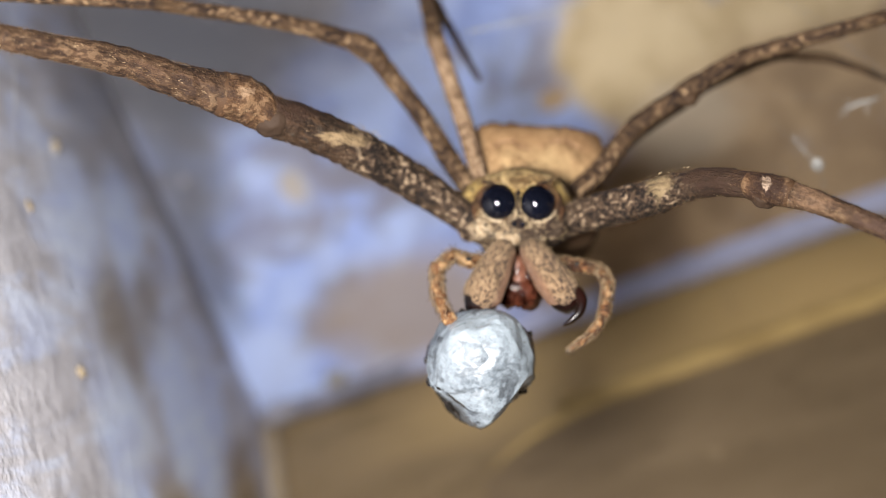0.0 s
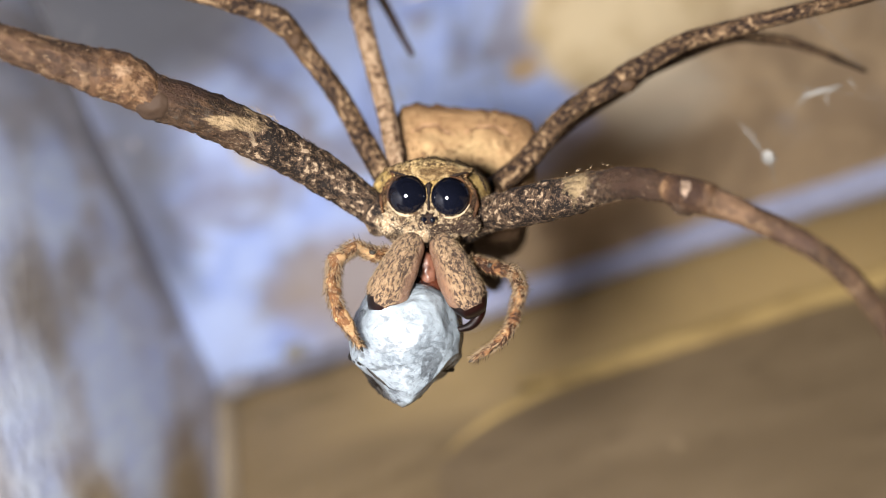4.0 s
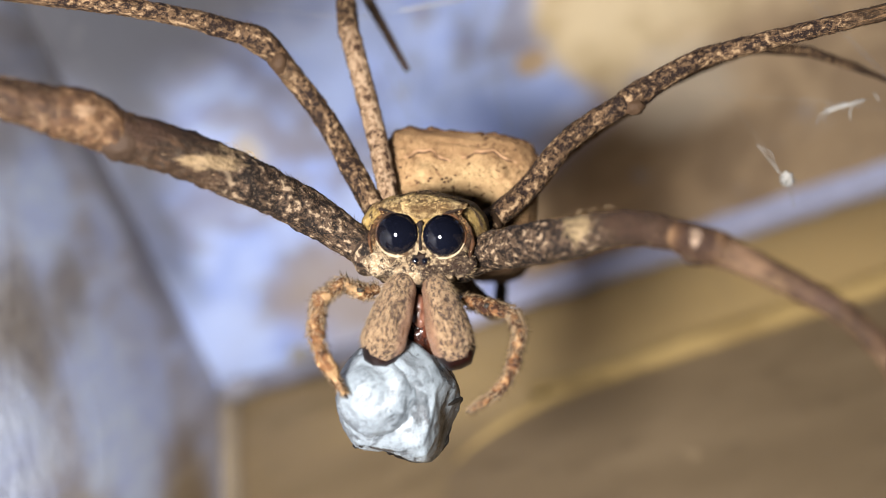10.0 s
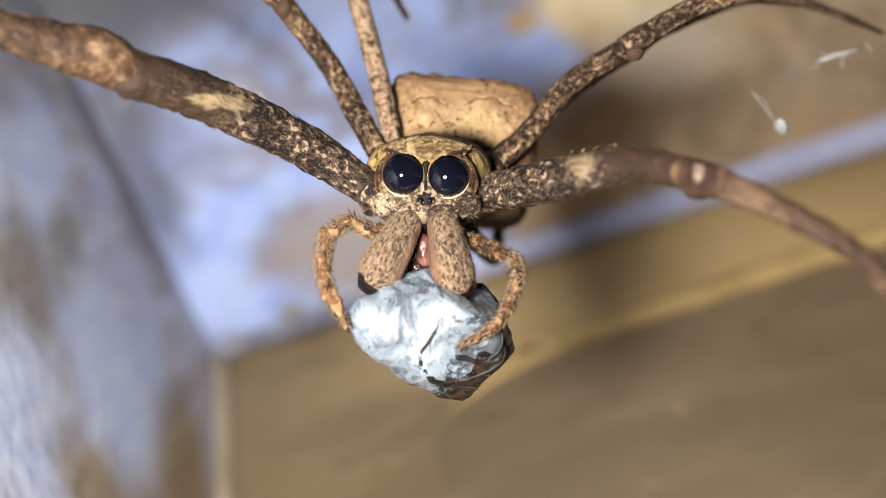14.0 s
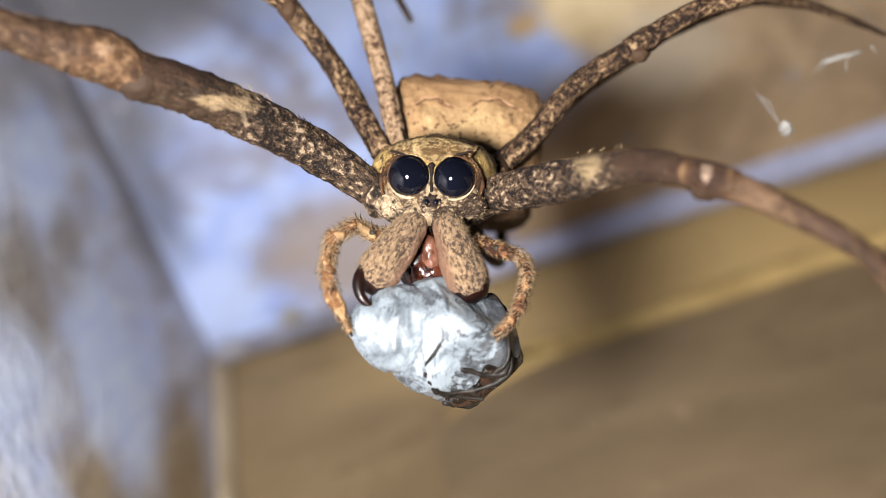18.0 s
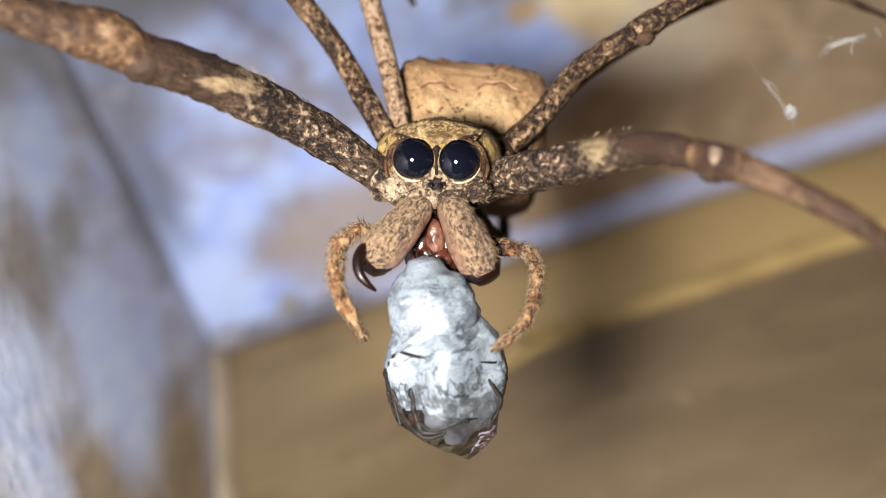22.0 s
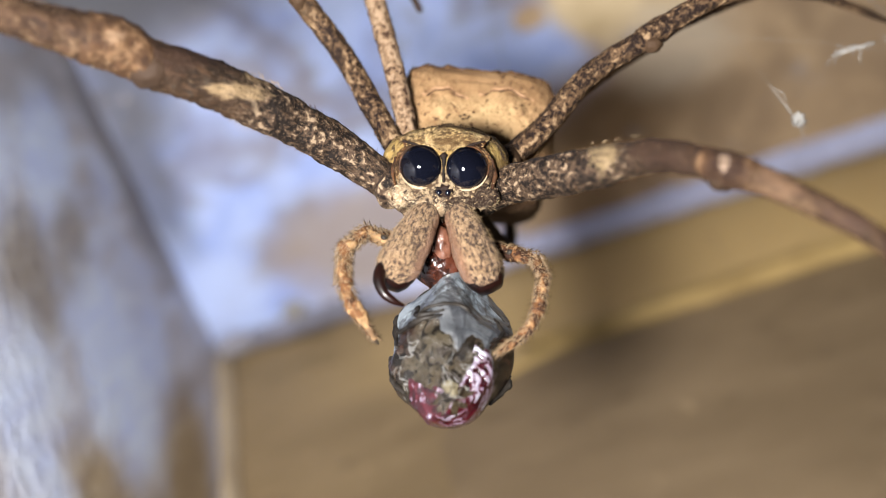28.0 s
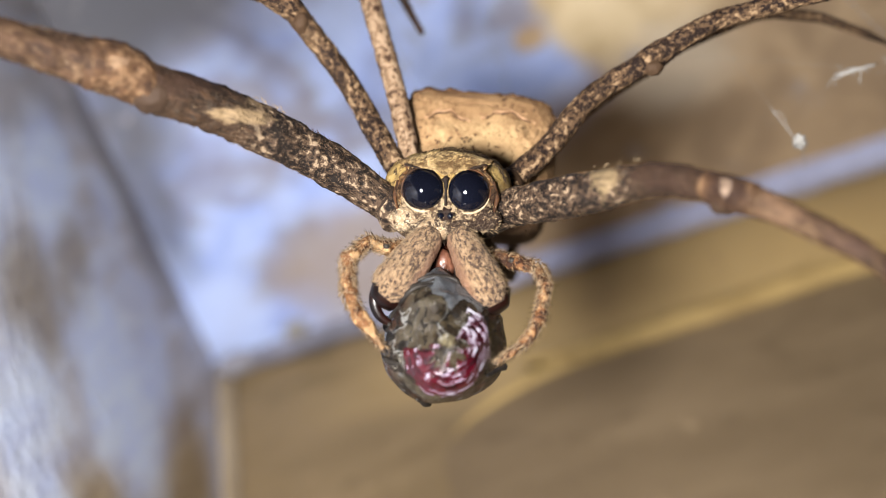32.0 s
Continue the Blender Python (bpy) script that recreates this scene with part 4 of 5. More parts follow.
knot("knee_lobe", (-5.30, 6.40, -3.75), (0.30, 0.42, 0.34), HINDLEG, lead, 2.0)
lead = leg("slender brown mottled second leg, raised and arched outwards", [(1.1, -0.2, -2.4, 0.6), (2.4, 0.55, -2.7, 0.5)],
    [[(2.3, 0.5, -2.8, 0.42), (3.7, 1.75, -3.2, 0.42), (5.32, 3.64, -3.6, 0.40), (7.2, 4.85, -3.6, 0.42)],
     [(7.2, 4.85, -3.6, 0.42), (7.7, 5.2, -3.6, 0.46), (8.3, 5.55, -3.5, 0.40)],
     [(8.2, 5.5, -3.5, 0.40), (9.6, 6.3, -3.3, 0.36), (11.24, 6.77, -3.0, 0.34), (16.5, 7.8, -1.0, 0.28)],
     [(16.5, 7.8, -1.0, 0.26), (21.0, 8.4, -1.0, 0.19)],
     [(21.0, 8.4, -1.0, 0.18), (24.5, 8.4, -2.0, 0.08)]],
    (HINDLEG, HINDLEG, HINDLEG, HINDLEG, HINDLEG), HAIR, 420, 4.0, 0.14)
knot("knee_lobe", (7.55, 4.70, -3.4), (0.36, 0.30, 0.32), HINDLEG, lead, 4.0)
leg("slender light brown third leg, raised with its dark tip turned down", [(-0.8, 0.0, -3.1, 0.6), (-1.2, 0.7, -3.2, 0.45)],
    [[(-1.15, 0.7, -3.2, 0.36), (-1.75, 3.6, -4.3, 0.38), (-3.0, 8.0, -6.0, 0.40)],
     [(-3.0, 8.0, -6.0, 0.42), (-3.2, 9.3, -6.8, 0.38)],
     [(-3.2, 9.3, -6.8, 0.36), (-3.6, 11.2, -8.0, 0.30), (-3.9, 12.9, -9.0, 0.26)],
     [(-3.9, 12.9, -9.0, 0.25), (-3.2, 11.2, -9.2, 0.22), (-2.47, 9.8, -9.5, 0.20)],
     [(-2.47, 9.8, -9.5, 0.20), (-1.7, 8.45, -9.75, 0.17), (-0.96, 7.15, -10.0, 0.12)]],
    (HINDLEG_PALE, HINDLEG, HINDLEG, HINDLEG, KNEE_DARK), HAIR, 360, 5.0, 0.12)
leg("slender brown third leg, stretched out behind the second", [(0.8, -0.2, -3.1, 0.6), (1.8, 0.4, -3.6, 0.45)],
    [[(1.7, 0.4, -3.6, 0.40), (3.6, 2.0, -7.0, 0.36), (5.9, 4.0, -7.6, 0.34), (7.9, 5.3, -7.6, 0.34)],
     [(7.9, 5.3, -7.6, 0.36), (9.1, 6.2, -7.8, 0.32)],
     [(9.1, 6.2, -7.8, 0.30), (12.5, 7.6, -8.2, 0.26), (15.3, 7.7, -9.0, 0.22)],
     [(15.3, 7.7, -9.0, 0.22), (17.2, 7.2, -9.5, 0.18)],
     [(17.2, 7.2, -9.5, 0.17), (19.0, 6.6, -10.0, 0.08)]],
    (HINDLEG_PALE, HINDLEG, HINDLEG, HINDLEG, KNEE_DARK), HAIR, 200, 6.0, 0.12)
for side, tip in ((-1, (0.4, 2.6, -22.0)), (1, (4.6, 2.2, -23.0))):
    leg("slender brown hind leg, held back along the abdomen", [(0.5 * side, -0.9, -3.6, 0.55), (0.9 * side, -1.2, -4.2, 0.42)],
        [[(0.9 * side, -1.2, -4.2, 0.38), (1.2 + 1.1 * side, -2.6, -8.0, 0.36), (1.8 + 1.0 * side, -2.9, -12.0, 0.34)],
         [(1.8 + 1.0 * side, -2.9, -12.0, 0.34), (2.0 + 1.0 * side, -2.6, -13.2, 0.32)],
         [(2.0 + 1.0 * side, -2.6, -13.2, 0.30), (2.3 + 0.9 * side, -0.9, -17.0, 0.24)],
         [(2.3 + 0.9 * side, -0.9, -17.0, 0.22), (2.4 + 1.4 * side, 1.2, -20.0, 0.17)],
         [(2.4 + 1.4 * side, 1.2, -20.0, 0.16), tip + (0.08,)]],
        (KNEE_DARK, KNEE_DARK, KNEE_DARK, KNEE_DARK, KNEE_DARK), HAIR, 120, 7.0 + side, 0.12)

# ---- mouth and jaws ----
part("maxilla", lump((-0.42, -2.80, -0.50), (0.70, 1.25, 0.45), 0.08), MOUTH, spider, "wet dark red mouthpart")
part("maxilla", lump((0.42, -2.85, -0.50), (0.70, 1.25, 0.45), 0.08, seed=4), MOUTH, spider, "wet dark red mouthpart")
part("labium", lump((0.0, -3.3, -0.35), (0.85, 0.70, 0.42), 0.10), MOUTH, spider)
part("rostrum", lump((-0.02, -2.62, -0.15), (0.34, 0.66, 0.28), 0.10), LIP, spider, "wet pink lip between the jaws")


def jaw(side, skin, base):
    """A stout jaw that hangs from its base, with a hooked fang at its tip."""
    pts = [(0, 0.45, 0, 0.38), (0.02 * side, 0.0, 0.06, 0.54), (0.04 * side, -0.7, 0.12, 0.64), (0.07 * side, -1.45, 0.12, 0.72), (0.10 * side, -2.0, 0.10, 0.71), (0.12 * side, -2.28, 0.06, 0.60)]
    ob = part("jaw", tube(pts, 30, 0.07, 0.035, 1.0, 3.0 * side), skin, spider, "stout tan speckled jaw")
    ob.location = Vector(base) * U
    part("jaw_hair", hairs(pts, 1500, 0.17, 0.011, 1.6, random.Random(8 + side), keep=lambda w: w.x * side > -0.30), HAIR_PALE, ob)
    part("jaw_bristles", hairs(pts, 700, 0.13, 0.013, 4.0, random.Random(18 + side), keep=lambda w: w.x * side > -0.25), HAIR_DARK, ob)
    part("jaw_tip", tube([(0.11 * side, -2.16, -0.02, 0.67), (0.13 * side, -2.42, -0.04, 0.58)], 18, 0.08, 0.05), FANG, ob, "black shiny jaw tip")
    hook = [(0, 0, 0, 0.24), (0.24 * side, -0.32, 0.12, 0.23), (0.20 * side, -0.78, 0.24, 0.20), (-0.10 * side, -1.14, 0.28, 0.17), (-0.50 * side, -1.26, 0.26, 0.12), (-0.86 * side, -1.24, 0.18, 0.05)]
    fang = part("fang", tube(hook, 14, 0.06, 0.02), FANG, ob, "black curved fang")
    fang.location = Vector((0.28 * side, -2.0, 0.14)) * U
    return ob, fang


JAW_BASE = {-1: (-0.64, -1.66, 0.22), 1: (0.57, -1.70, 0.22)}
jaw_a, fang_a = jaw(-1, JAW_A, JAW_BASE[-1])
jaw_b, fang_b = jaw(1, JAW_B, JAW_BASE[1])


def palp(base, pts, seed):
    """A short feeler of four joints that turns about its base."""
    b = Vector(base)
    rel = [(*(Vector(p[:3]) - b), p[3]) for p in pts]
    cuts = ((0, 3), (2, 4), (3, 5), (4, 7))
    upper = None
    for name, (i, j) in zip(("palp", "palp_patella", "palp_tibia", "palp_tarsus"), cuts):
        ob = part(name, tube([(*q[:3], q[3] * k * 0.92) for q, k in zip(rel[i:j], (0.72, 1.22, 0.84))], 16, 0.05, 0.26, seed=seed), PALP, upper or spider, "short orange and cream hairy feeler" if not upper else "")
        upper = upper or ob
        part("palp_hair", hairs(rel[i:j], 480, 0.17, 0.012, 1.0, random.Random(seed + i)), HAIR_PALE, upper)
        part("palp_bristles", hairs(rel[i:j], 170, 0.22, 0.012, 0.9, random.Random(seed + i + 20)), HAIR_DARK, upper)
    part("palp_claw", tube([(*rel[-1][:3], 0.07), (*(Vector(rel[-1][:3]) * 1.15 - Vector(rel[-2][:3]) * 0.15), 0.03)], 8, 0.05, 0.1), DARK, upper, "small black claw")
    upper.location = b * U
    part("palp_spot", lump(Vector(rel[1][:3]) + Vector((0, 0.02, 0.24)), (0.13, 0.11, 0.10), 0.1, level=2), DARK, upper, "black spot")
    return upper


PALP_BASE = {-1: (-1.45, -1.85, 0.0), 1: (1.45, -2.15, 0.0)}
palp_a = palp(PALP_BASE[-1], [(-1.45, -1.85, 0.0, 0.25), (-1.95, -1.85, 0.4, 0.24), (-2.55, -1.60, 0.8, 0.24), (-3.20, -2.15, 1.4, 0.24), (-3.26, -3.20, 1.8, 0.25), (-2.95, -4.0, 2.0, 0.21), (-2.32, -5.05, 2.0, 0.11)], 11)
palp_b = palp(PALP_BASE[1], [(1.45, -2.15, 0.0, 0.25), (2.2, -2.35, 0.4, 0.24), (3.05, -2.55, 0.8, 0.22), (3.24, -3.12, 1.4, 0.20), (2.98, -4.25, 1.8, 0.20), (2.56, -4.90, 2.0, 0.17), (1.66, -5.55, 1.9, 0.09)], 12)

# ---- prey ----
prey = new("wrapped_prey")
tagged(prey, "fly wrapped in wet white silk, its red and glassy end bare", "prey")
PROFILE_Y = (2.05, 1.98, 1.75, 1.40, 1.0, 0.6, 0.15, -0.5, -1.05, -1.5, -2.0, -2.5, -3.0, -3.3, -3.45)
PROFILE_R = (0.0, 0.70, 1.15, 1.52, 1.80, 1.98, 2.10, 2.16, 2.10, 1.94, 1.68, 1.45, 1.05, 0.60, 0.0)
# flat sides of the bundle: way out, and how far
FACETS = [(Vector(v).normalized(), h) for v, h in (
    ((-0.68, 0.10, -0.73), 1.90), ((0.20, 0.15, -0.98), 1.92), ((1.0, 0.10, 0.10), 2.04), ((0.60, 0.0, 0.80), 1.78), ((-0.73, 0.0, 0.68), 1.78), ((-0.94, 0.05, 0.30), 1.85),
    ((0.80, 0.60, -0.20), 1.98), ((-0.10, 0.72, -0.70), 1.86), ((-0.62, 0.70, 0.35), 1.90), ((0.35, 0.72, 0.60), 1.92), ((0.35, -0.75, 0.55), 2.5), ((-0.6, -0.75, 0.2), 2.45))]


LOBE = Vector((0.08, 0.22, 1.0)).normalized()


def prey_place(y, a, proud=0.0):
    """A point of the bundle's uneven outside, at height y and angle a."""
    r = float(np.interp(-y, [-q for q in PROFILE_Y], PROFILE_R))
    p = Vector((math.cos(a) * r * 0.96 + 0.14 * math.sin(1.2 * y + 0.6), y, math.sin(a) * r + 0.18 * math.cos(1.0 * y)))
    for v, h in FACETS:
        d = p.dot(v)
        if d > h:
            p -= v * (d - h) * 0.9
    lobe = p.normalized().dot(LOBE) - 0.76
    if lobe > 0:
        p += LOBE * 0.20 * (lobe / 0.24) ** 1.4
    out = Vector((p.x, p.y * 0.3, p.z)).normalized()
    p += out * (0.20 * noise.noise(p * 0.62 + Vector((3.1, 0, 0))) + 0.06 * noise.noise(p * 1.3) + 0.035 * noise.noise(p * 2.6) + 0.012 * noise.noise(p * 8.0))
    return p + out * proud


def prey_skin(proud, rows=110, around=96):
    bm, rings = bmesh.new(), []
    for i in range(rows + 1):
        y = -0.70 + 2.74 * math.cos(math.pi * i / rows)
        rings.append([bm.verts.new(prey_place(y, 2 * math.pi * k / around, proud(y, 2 * math.pi * k / around))) for k in range(around)])
    for a, b in zip(rings, rings[1:]):
        for k in range(around):
            bm.faces.new((a[k], a[(k + 1) % around], b[(k + 1) % around], b[k]))
    bm.faces.new(rings[0]), bm.faces.new(rings[-1])
    return bm


def silk_cover(y, a):
    """Thickness of the silk: thick at the narrow end and down the front, none at the far end."""
    p = Vector((math.cos(a) * 2, y, math.sin(a) * 2))
    front = math.sin(a)
    edge = -0.70 - 1.75 * max(0, math.cos(a - radians(70))) ** 2 + 0.75 * max(0, -front) + 0.8 * max(0, math.cos(a + radians(10))) ** 6
    c = (y - edge) + 0.55 * noise.noise(p * 0.9) + 0.35 * noise.noise(p * 2.6) + 0.15 * noise.noise(p * 7)
    q = prey_place(y, a)
    fold = 0.07 * (0.35 - abs(noise.noise(Vector((q.x * 1.1 + q.y * 0.8, q.y * 1.3 - q.z, q.z * 1.2 + 4))))) + 0.05 * abs(noise.noise(q * 3.4))
    return 0.055 * math.tanh(c * 1.3) + fold * min(1.0, max(0.0, c * 3)) - 0.02 * (c < 0)


def band_cover(y, a):
    """A curved band round the bare end, open on one side."""
    p = Vector((math.cos(a) * 2, y, math.sin(a) * 2))
    turn = (math.degrees(a) - 292 + 180) % 360 - 180
    c = min(0.40 + 0.18 * max(0, math.cos(radians(turn - 60))) - abs(y + 2.86 - 0.22 * max(0, math.cos(radians(turn - 60)))), (120 - abs(turn)) / 60) + 0.25 * noise.noise(p * 1.6) + 0.22 * noise.noise(p * 4.5)
    return 0.05 * math.tanh(c * 4)


part("fly_body", prey_skin(lambda y, a: 0.0), FLY, prey, "wet grey-brown see-through fly body")
part("silk_wrap", prey_skin(silk_cover), SILK, prey, "wet white swathing silk")
# the soft end that the spider draws out: it slides in and out of the bundle
neck = part("silk_neck", tube([(0.05, -1.0, 0.12, 1.05), (0.05, 0.0, 0.12, 1.40), (0.0, 0.9, 0.14, 1.48), (-0.04, 1.7, 0.12, 1.46), (-0.08, 2.4, 0.06, 1.33), (-0.10, 2.85, 0.02, 1.05), (-0.08, 3.08, 0.0, 0.72)], 44, 0.07, 0.05, seed=5.0), SILK, prey, "smooth wet white neck of the bundle")
part("red_band", prey_skin(band_cover), BAND, prey, "wine-red and white streaked band")


def strut(points, r, proud=0.045):
    """A dark tube pressed to the bundle's side: height, angle in degrees."""
    return tube([(*prey_place(y, radians(a), proud), k * r) for y, a, k in points], 8, 0.07, 0.45)


# Folded fly legs; the thinnest are dark silk creases drawn as tubes.
for points, r in (([(1.05, 168, 0.7), (1.0, 140, 1), (0.85, 115, 1), (0.72, 95, 0.6)], 0.05), ([(0.95, 92, 0.5), (0.62, 68, 1), (0.30, 50, 0.8), (0.05, 28, 1)], 0.05), ([(0.2, 165, 0.6), (-0.6, 160, 1), (-1.3, 140, 1), (-1.75, 116, 1), (-1.7, 96, 0.6)], 0.08), ([(0.9, 150, 1), (0.2, 165, 1), (-0.7, 170, 0.9), (-1.6, 160, 0.5)], 0.10), 
                  ([(-0.2, 135, 1), (-1.0, 130, 1), (-1.55, 118, 0.9), (-1.6, 95, 0.6)], 0.10), ([(-0.6, 190, 1), (-1.6, 195, 1), (-2.3, 200, 0.6)], 0.10), ([(-0.1, 330, 1), (-1.0, 335, 1), (-1.9, 325, 0.5)], 0.10), ([(0.3, 250, 1), (-0.6, 255, 1), (-1.5, 245, 0.6)], 0.09), ([(-1.2, 128, 0.7), (-1.45, 105, 1), (-1.35, 80, 0.9), (-1.5, 60, 0.5)], 0.07), ([(-0.4, 40, 0.6), (-1.2, 30, 1), (-1.9, 38, 0.7)], 0.08)):
    part("dark_strut", strut(points, r, 0.045 if r > 0.055 else 0.015), DARK, prey, "dark line on the bundle, folded fly leg and silk crease")

# ---- silk and crumbs ----
def at(p):
    return BODY @ (Vector(p))


def thread(points, r, label="fine white silk thread", rough=0.1):
    ob = part("silk_thread", tube([(*(BODY @ Vector(p)), r) for p in points], 6, 0.5, rough), THREAD)
    return tagged(ob, label, "silk thread", group="silk threads")


def up_to_ceiling(p, lean=(0.0, 0.0)):
    """The place on the ceiling above a point of the spider's space."""
    w = BODY @ Vector(p)
    return tuple(BODY.inverted() @ Vector((w.x + lean[0], w.y + lean[1], CZ)))


thread([(0.4, 2.6, -22.0), up_to_ceiling((0.4, 2.6, -22.0), (-1.0, 2.0))], 0.03)
thread([(4.6, 2.2, -23.0), up_to_ceiling((4.6, 2.2, -23.0), (2.0, 1.0))], 0.03)
thread([(-0.96, 7.15, -10.0), up_to_ceiling((-0.96, 7.15, -10.0), (-3.0, 4.0))], 0.018)
thread([(19.0, 6.6, -10.0), up_to_ceiling((19.0, 6.6, -10.0), (3.0, 3.0))], 0.018)
thread([(24.5, 8.4, -2.0), up_to_ceiling((24.5, 8.4, -2.0), (12.0, 3.0))], 0.025)
thread([(12.8, -10.6, 15.4), (16, -6, 8), (20, 2, -4), up_to_ceiling((24, 6, -12), (10.0, 3.0))], 0.018)
thread([(-7.7, 10.15, -12.0), (-3.28, 9.75, -12.0), (-1.33, 10.05, -12.0), (4.55, 11.52, -12.0), (14.0, 14.5, -12.0)], 0.014)
thread([(-1.3, 10.0, -12.0), (1.8, 10.6, -12.0), (4.5, 11.35, -12.0)], 0.03, "bright doubled silk strand")
thread([(10.0, 6.05, -9.0), (15.4, 5.55, -8.0), (19.5, 5.0, -8.0), (27.0, 4.3, -8.0)], 0.003)
thread([(12.7, 3.7, -6.7), (13.3, 2.9, -6.7), (13.86, 2.2, -6.7), (14.1, 1.3, -6.7)], 0.012)
thread([(12.9, 3.55, -6.7), (13.2, 3.35, -6.6), (13.45, 2.75, -6.7), (13.8, 2.4, -6.7)], 0.010)
thread([(13.86, 2.2, -6.7), up_to_ceiling((13.86, 2.2, -6.7), (2.0, 1.0))], 0.004)
rng = random.Random(31)


def tuft(name, centre, size, label, count, reach):
    """A small wad of silk with loose ends."""
    c = BODY @ Vector(centre)
    ob = part(name, lump(c, size, 0.35, 1.8, centre[0], 3), TUFT)
    bm = bmesh.new()
    for _ in range(count):
        p = c + Vector((rng.gauss(0, size[0]), rng.gauss(0, size[1]), rng.gauss(0, size[2])))
        q = p + Vector((rng.gauss(0, 1), rng.gauss(0, 1), rng.gauss(0, 1))) * reach
        tube([(*p, 0.02), (*((p + q) / 2 + Vector((rng.gauss(0, 0.1), 0, rng.gauss(0, 0.1)))), 0.02), (*q, 0.012)], 5, 0.2, 0.0, bm=bm)
    part("loose_end", bm, THREAD, ob)
    return tagged(ob, label, "silk")


tuft("silk_wad", (13.85, 2.35, -6.7), (0.22, 0.30, 0.20), "white wad of silk on a thread", 3, 0.18)
tuft("silk_wad", (16.6, 5.40, -8.0), (0.7, 0.045, 0.05), "thin white wisp of silk on a thread", 14, 0.3)
for y, z, s in ((5.1, 7.2, 0.30), (-1.3, 12.1, 0.26), (-0.3, 20.9, 0.36), (-2.5, 3.5, 0.18)):
    tagged(part("crumb", lump((CX + s * 0.3, y, z), (s * 0.5, s, s * 0.9), 0.35, 1.7, y, 3), CRUMB), "tan crumb stuck to the grey wall", "crumb", group="crumbs on the wall")
for x, y, s in ((-13.7, 34.2, 0.8),):
    tagged(part("crumb", lump((x, y, CZ - s * 0.4), (s, s, s * 0.5), 0.2, 1.7, y, 3), TUFT), "pale silk spot at the ceiling's edge", "crumb")
# a thin line of silk with small knots near the grey wall
LINE = [(-22.65, 12.66, -9.0), (-22.52, 6.24, -9.0), (-22.33, 1.49, -9.0), (-22.24, -3.69, -9.0)]
thread(LINE, 0.012, "thin knotted silk thread hanging beside the wall", 0.5)
for k, (a, b) in enumerate(zip(LINE, LINE[1:])):
    for f in (0.2, 0.55, 0.8):
        q = BODY @ (Vector(a) * (1 - f) + Vector(b) * f)
        tagged(part("silk_knot", lump(q, (0.04, 0.04, 0.10 + 0.05 * f), 0.4, 2.0, k + f, 2), THREAD), "tiny white knot on a silk thread", "silk knot", group="knots on the thread")


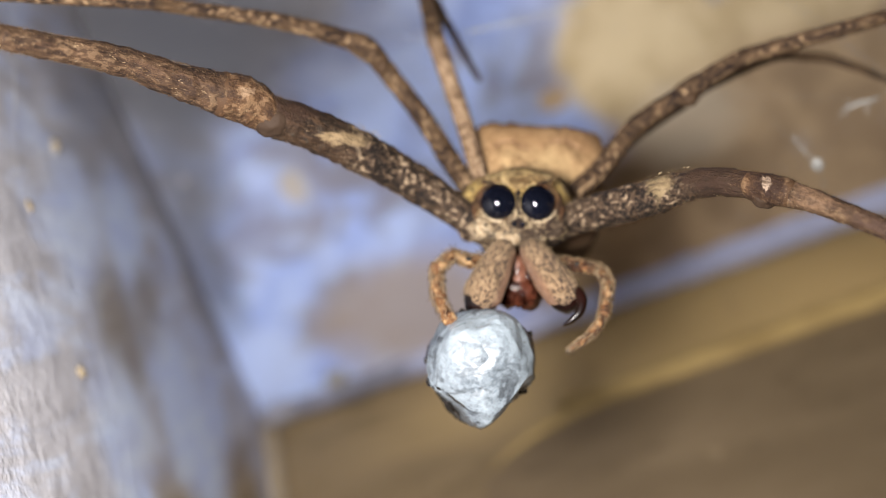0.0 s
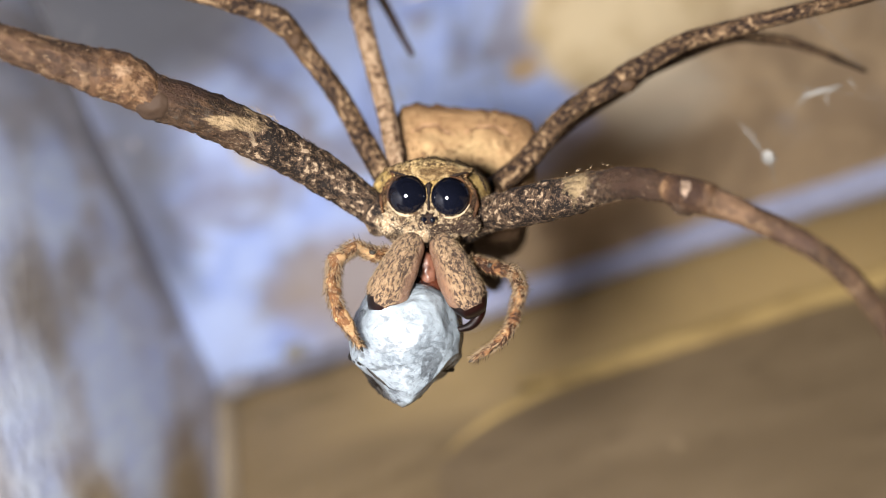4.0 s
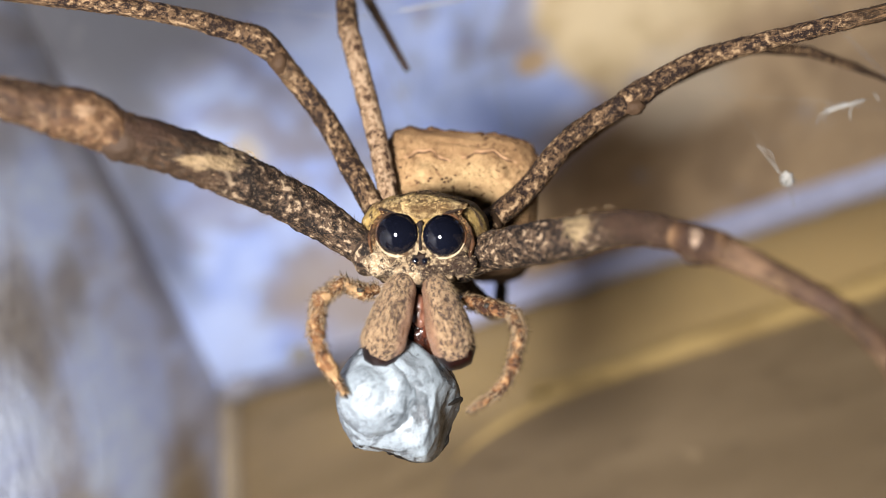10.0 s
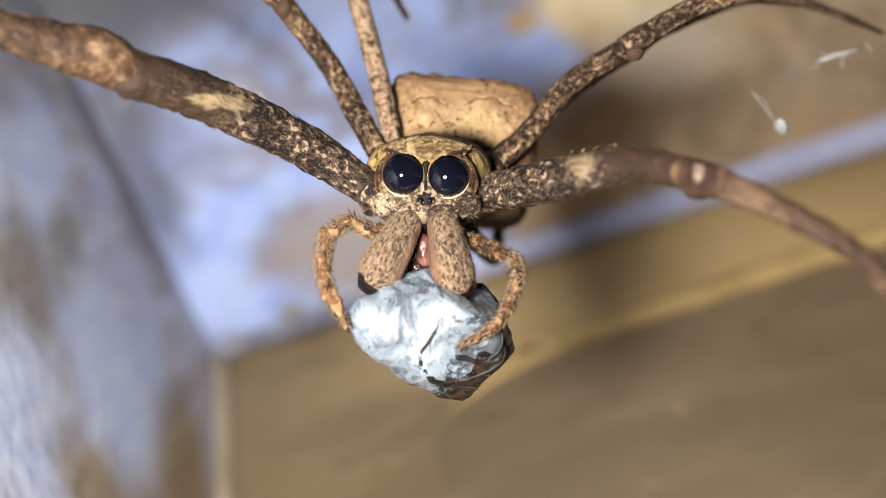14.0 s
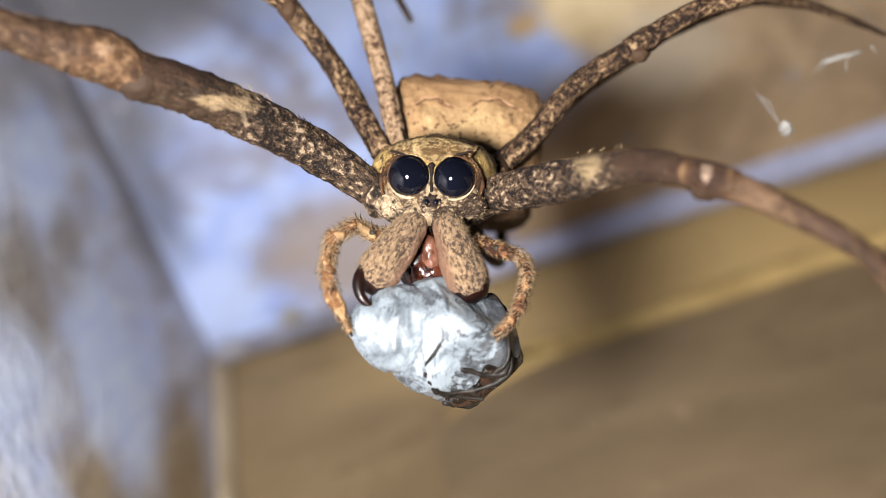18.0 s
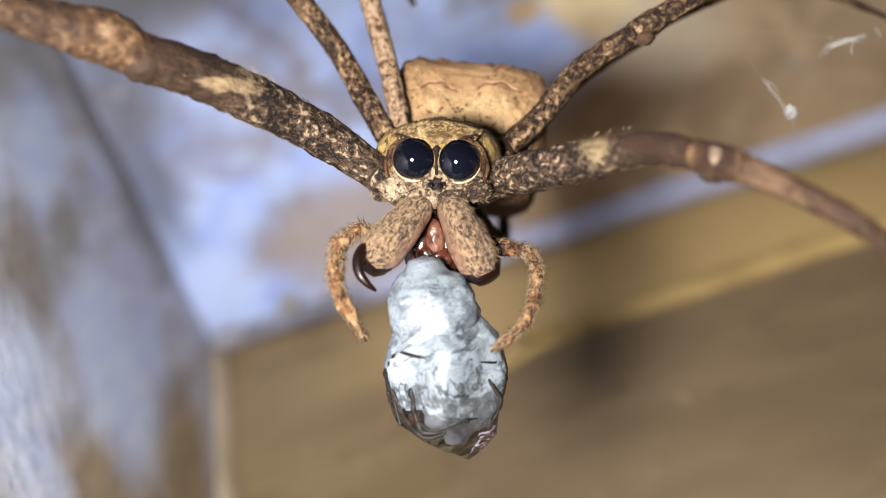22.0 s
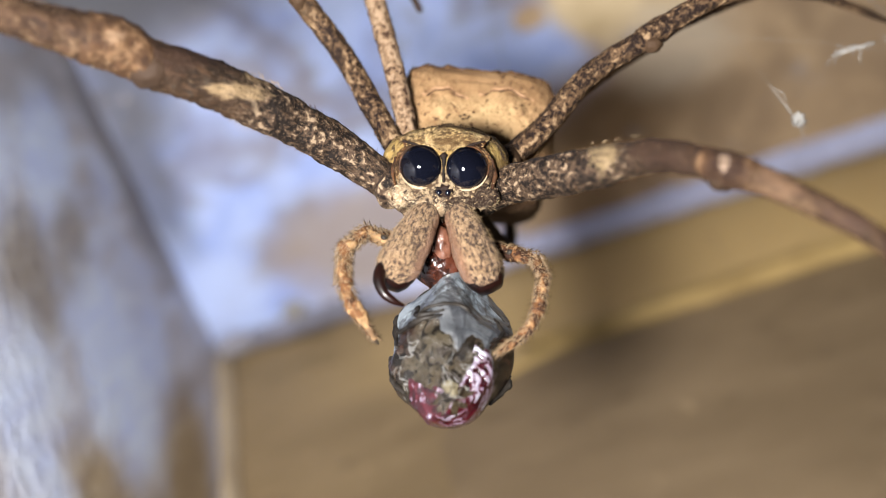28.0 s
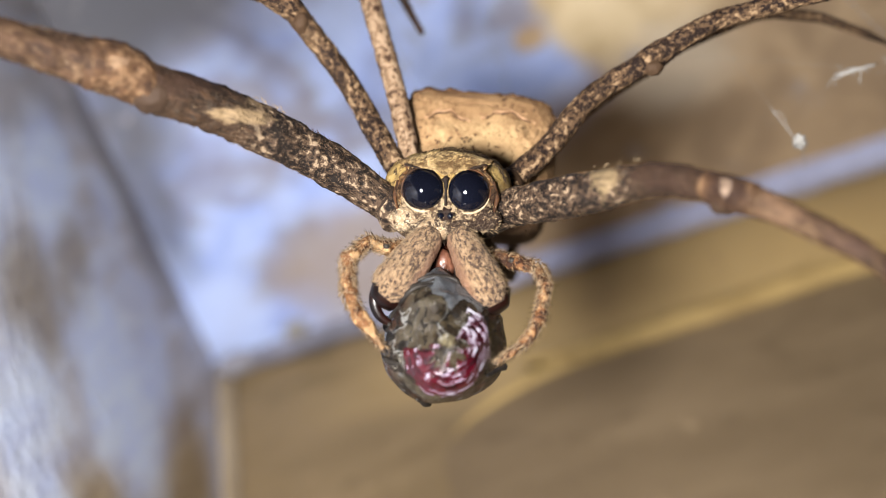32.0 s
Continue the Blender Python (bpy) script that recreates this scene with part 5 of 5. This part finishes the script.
# ---- what moves ----
def motions():
    # seconds, place in the spider's space, way in which the bare end points, twist
    carried = [
        (0, -1.62, -5.98, 1.4, 0.05, -0.2, -1, 0),
        (1, -0.99, -5.39, 1, 0.05, -0.2, -1, 0),
        (2, -0.42, -5.4, 0, 0.03, -0.2, -1, 0),
        (3, -0.75, -5.05, -0.1, 0.03, -0.2, -1, 0),
        (6, -0.7, -5.04, -0.66, 0.03, -0.2, -1, 0),
        (7, -0.31, -5.45, -0.66, 0.05, -0.2, -1, 0),
        (8, -0.67, -4.8, -0.66, 0.05, -0.2, -1, 0),
        (9, -0.65, -5.34, -0.65, 0.1, -0.2, -1, 0),
        (10, -0.91, -5.34, -0.55, 0.35, -0.2, -0.95, 15),
        (11, -0.57, -5.28, -0.49, 0.42, -0.2, -0.9, 25),
        (12, -0.78, -5.61, -0.4, 0.5, -0.2, -0.85, 35),
        (13, -0.12, -5.43, 0.12, 0.86, -0.2, -0.46, 45),
        (14, 0.21, -5.23, 0.15, 0.86, -0.25, -0.46, 45),
        (17, 0.02, -5.37, -0.17, 0.74, -0.15, -0.62, 45),
        (18, 0.3, -5.44, 0.27, 0.88, -0.25, -0.42, 38),
        (19, -0.18, -5.28, -0.21, 0.45, -0.5, -0.75, 20),
        (20, -0.33, -5.66, -0.38, 0.12, -0.38, -0.91, 0),
        (20.5, -0.26, -6.48, 0.3, 0, -1, -0.1, 0),
        (21, -0.41, -6.44, 0.3, 0, -0.98, -0.1, 0),
        (22, 0.3, -6.86, 0.2, 0.18, -0.97, -0.15, 0),
        (23, 0.07, -6.37, 0.2, 0.03, -1, 0.03, 0),
        (24, -0.32, -6.93, 0.2, -0.12, -0.98, 0.2, 0),
        (26.5, -0.24, -6.25, 0.25, -0.08, -0.86, 0.5, 0),
        (27, -0.32, -6.55, 0.25, -0.08, -0.82, 0.56, 0),
        (27.5, -0.38, -6.49, 0.13, -0.1, -0.78, 0.6, 0),
        (28, 0.33, -6.03, -0.3, -0.03, -0.32, 0.94, 0),
        (28.5, 0.3, -5.51, -0.2, 0, -0.1, 0.98, 0),
        (29, -0.19, -5.86, -0.1, 0, -0.12, 0.98, 0),
        (29.5, -0.54, -5.31, 0, -0.06, -0.08, 0.98, 0),
        (30, 0.06, -5.28, 0, 0.02, 0.02, 1, 0),
        (30.5, 0.24, -5.04, 0, 0.02, 0.1, 1, 0),
        (31, -0.19, -4.9, 0, 0, 0.24, 0.97, 0),
        (32, -0.05, -5.07, 0, 0.03, 0.08, 1, 0),
    ]
    rows = []
    for t, x, y, z, dx, dy, dz, twist in carried:
        way = Vector((dx, dy, dz)).normalized()
        turn = Vector((0, -1, 0)).rotation_difference(way) @ Euler((0, radians(twist), 0)).to_quaternion()
        rows.append((t, BODY @ Matrix.LocRotScale(Vector((x, y, z)) * U, turn, None)))
    walk(prey, rows)
    # seconds, how far the bundle's soft end is drawn out
    drawn = [(0, -1.35), (1, -1.4), (3, -1.5), (9, -1.5), (10, -0.75), (11, -0.6), (12, -0.45), (13, -0.5), (14, -0.45), (17, -0.5), (18, -0.2), (19, -0.8), (20, -1.0), (20.4, -0.2), (20.8, 0.25), (24, 0.2), (24.5, 0.1), (26.5, -0.3), (27.5, -0.45), (28, -0.9), (29, -0.9), (32, -0.9)]
    walk(neck, [(t, pose(0, y * U, 0)) for t, y in drawn])
    # seconds, spread of the two jaws, bend of the two fangs, drop of both
    jaws = [
        (0, 24, 30, 65, 0, 0.3),
        (1, 24, 24, 65, 65, 0.3),
        (2, 33, 24, 10, 65, 0.2),
        (3, 25, 24, 65, 40, 0.2),
        (6, 20, 20, 65, 30, 0.15),
        (7, 34, 27, 0, 15, 0.15),
        (8, 18, 20, 65, 65, 0),
        (9, 20, 22, 65, 5, 0),
        (10, 14, 14, 65, 65, 0.15),
        (11, 22, 18, 65, 65, 0.05),
        (12, 27, 20, 65, 10, 0.05),
        (13, 28, 15, 65, 60, 0.05),
        (14, 26, 10, 65, 65, 0.05),
        (17, 36, 20, 0, 65, 0.05),
        (18, 33, 18, 5, 45, 0.05),
        (19, 28, 24, 65, 0, 0.05),
        (20, 33, 21, 0, 10, 0.05),
        (20.5, 33, 24, 65, 0, 0.05),
        (21, 36, 24, 65, 0, 0.05),
        (22, 38, 24, 0, 65, 0.05),
        (23, 20, 14, 65, 65, 0.05),
        (24, 20, 12, 65, 0, 0.05),
        (27, 14, 10, 65, 65, 0.05),
        (28, 24, 20, 0, 65, 0.05),
        (29, 26, 18, 65, 5, 0.05),
        (30, 45, 22, 0, 65, 0.05),
        (31, 38, 24, 65, 65, 0.05),
        (32, 33, 24, 25, 65, 0.05),
    ]
    for ob, fang, side, i, j in ((jaw_a, fang_a, -1, 1, 3), (jaw_b, fang_b, 1, 2, 4)):
        b, f = JAW_BASE[side], (0.28 * side, -2.0, 0.14)
        walk(ob, [(r[0], pose(b[0] * U, (b[1] - r[5]) * U, b[2] * U, -24, 0, side * r[i])) for r in jaws])
        walk(fang, [(r[0], pose(f[0] * U, (f[1] + 0.007 * r[j]) * U, (f[2] - 0.009 * r[j]) * U, r[j] * 1.2, 0, -side * r[j] * 0.4)) for r in jaws])
    # seconds, swing and reach of the two feelers
    swing = [
        (0, 5, 0.3, 0, 0.1),
        (1, 3, 0.2, 0, 0.15),
        (2, 2, 0.1, 1, 0),
        (3, 2, 0.2, -2, 0.1),
        (5.5, -3, 0.1, 0, 0.1),
        (6, -27, 0, 0, 0.2),
        (6.5, -3, 0.1, 0, 0.1),
        (7, 0, 0.1, -3, 0.1),
        (7.5, -20, 0.1, 0, 0.1),
        (8, 5, 0, 1, 0),
        (9, 4, 0, 1, 0),
        (10, 0, 0, 0, 0),
        (12, -1, 0, 2, 0.1),
        (14, -3, 0, -8, 0),
        (17, -3, 0, 0, 0),
        (18, -5, 0.1, -4, 0),
        (19, -1, 0, 2, 0),
        (20, 6, 0.2, 2, 0.2),
        (20.3, 18, 0.3, 2, 0.3),
        (20.5, -25, 0.3, 2, 0.4),
        (21, 0, 0.6, 4, 0.5),
        (22, 0, 0.7, 4, 0.6),
        (24, 3, 0.7, 4, 0.7),
        (24.5, 3, 0.7, 4, 0.7),
        (26.5, -24, 0.5, 3, 0.6),
        (27, 3, 0.6, 2, 0.6),
        (28, 3, 0.5, 1, 0.5),
        (28.3, 3, 0.4, 13, 0.3),
        (28.6, -27, 0.3, 1, 0.2),
        (29, 2, 0.3, -1, 0.2),
        (30, -5, 0.3, 0, 0.0),
        (31.3, -2, 0.2, -2, 0.0),
        (31.6, -22, 0.1, -2, 0.0),
        (32, 6, 0, 0, 0),
    ]
    for ob, side, i in ((palp_a, -1, 1), (palp_b, 1, 3)):
        b = PALP_BASE[side]
        walk(ob, [(r[0], pose(b[0] * U, (b[1] - r[i + 1]) * U, b[2] * U, 0, 0, r[i])) for r in swing])


motions()
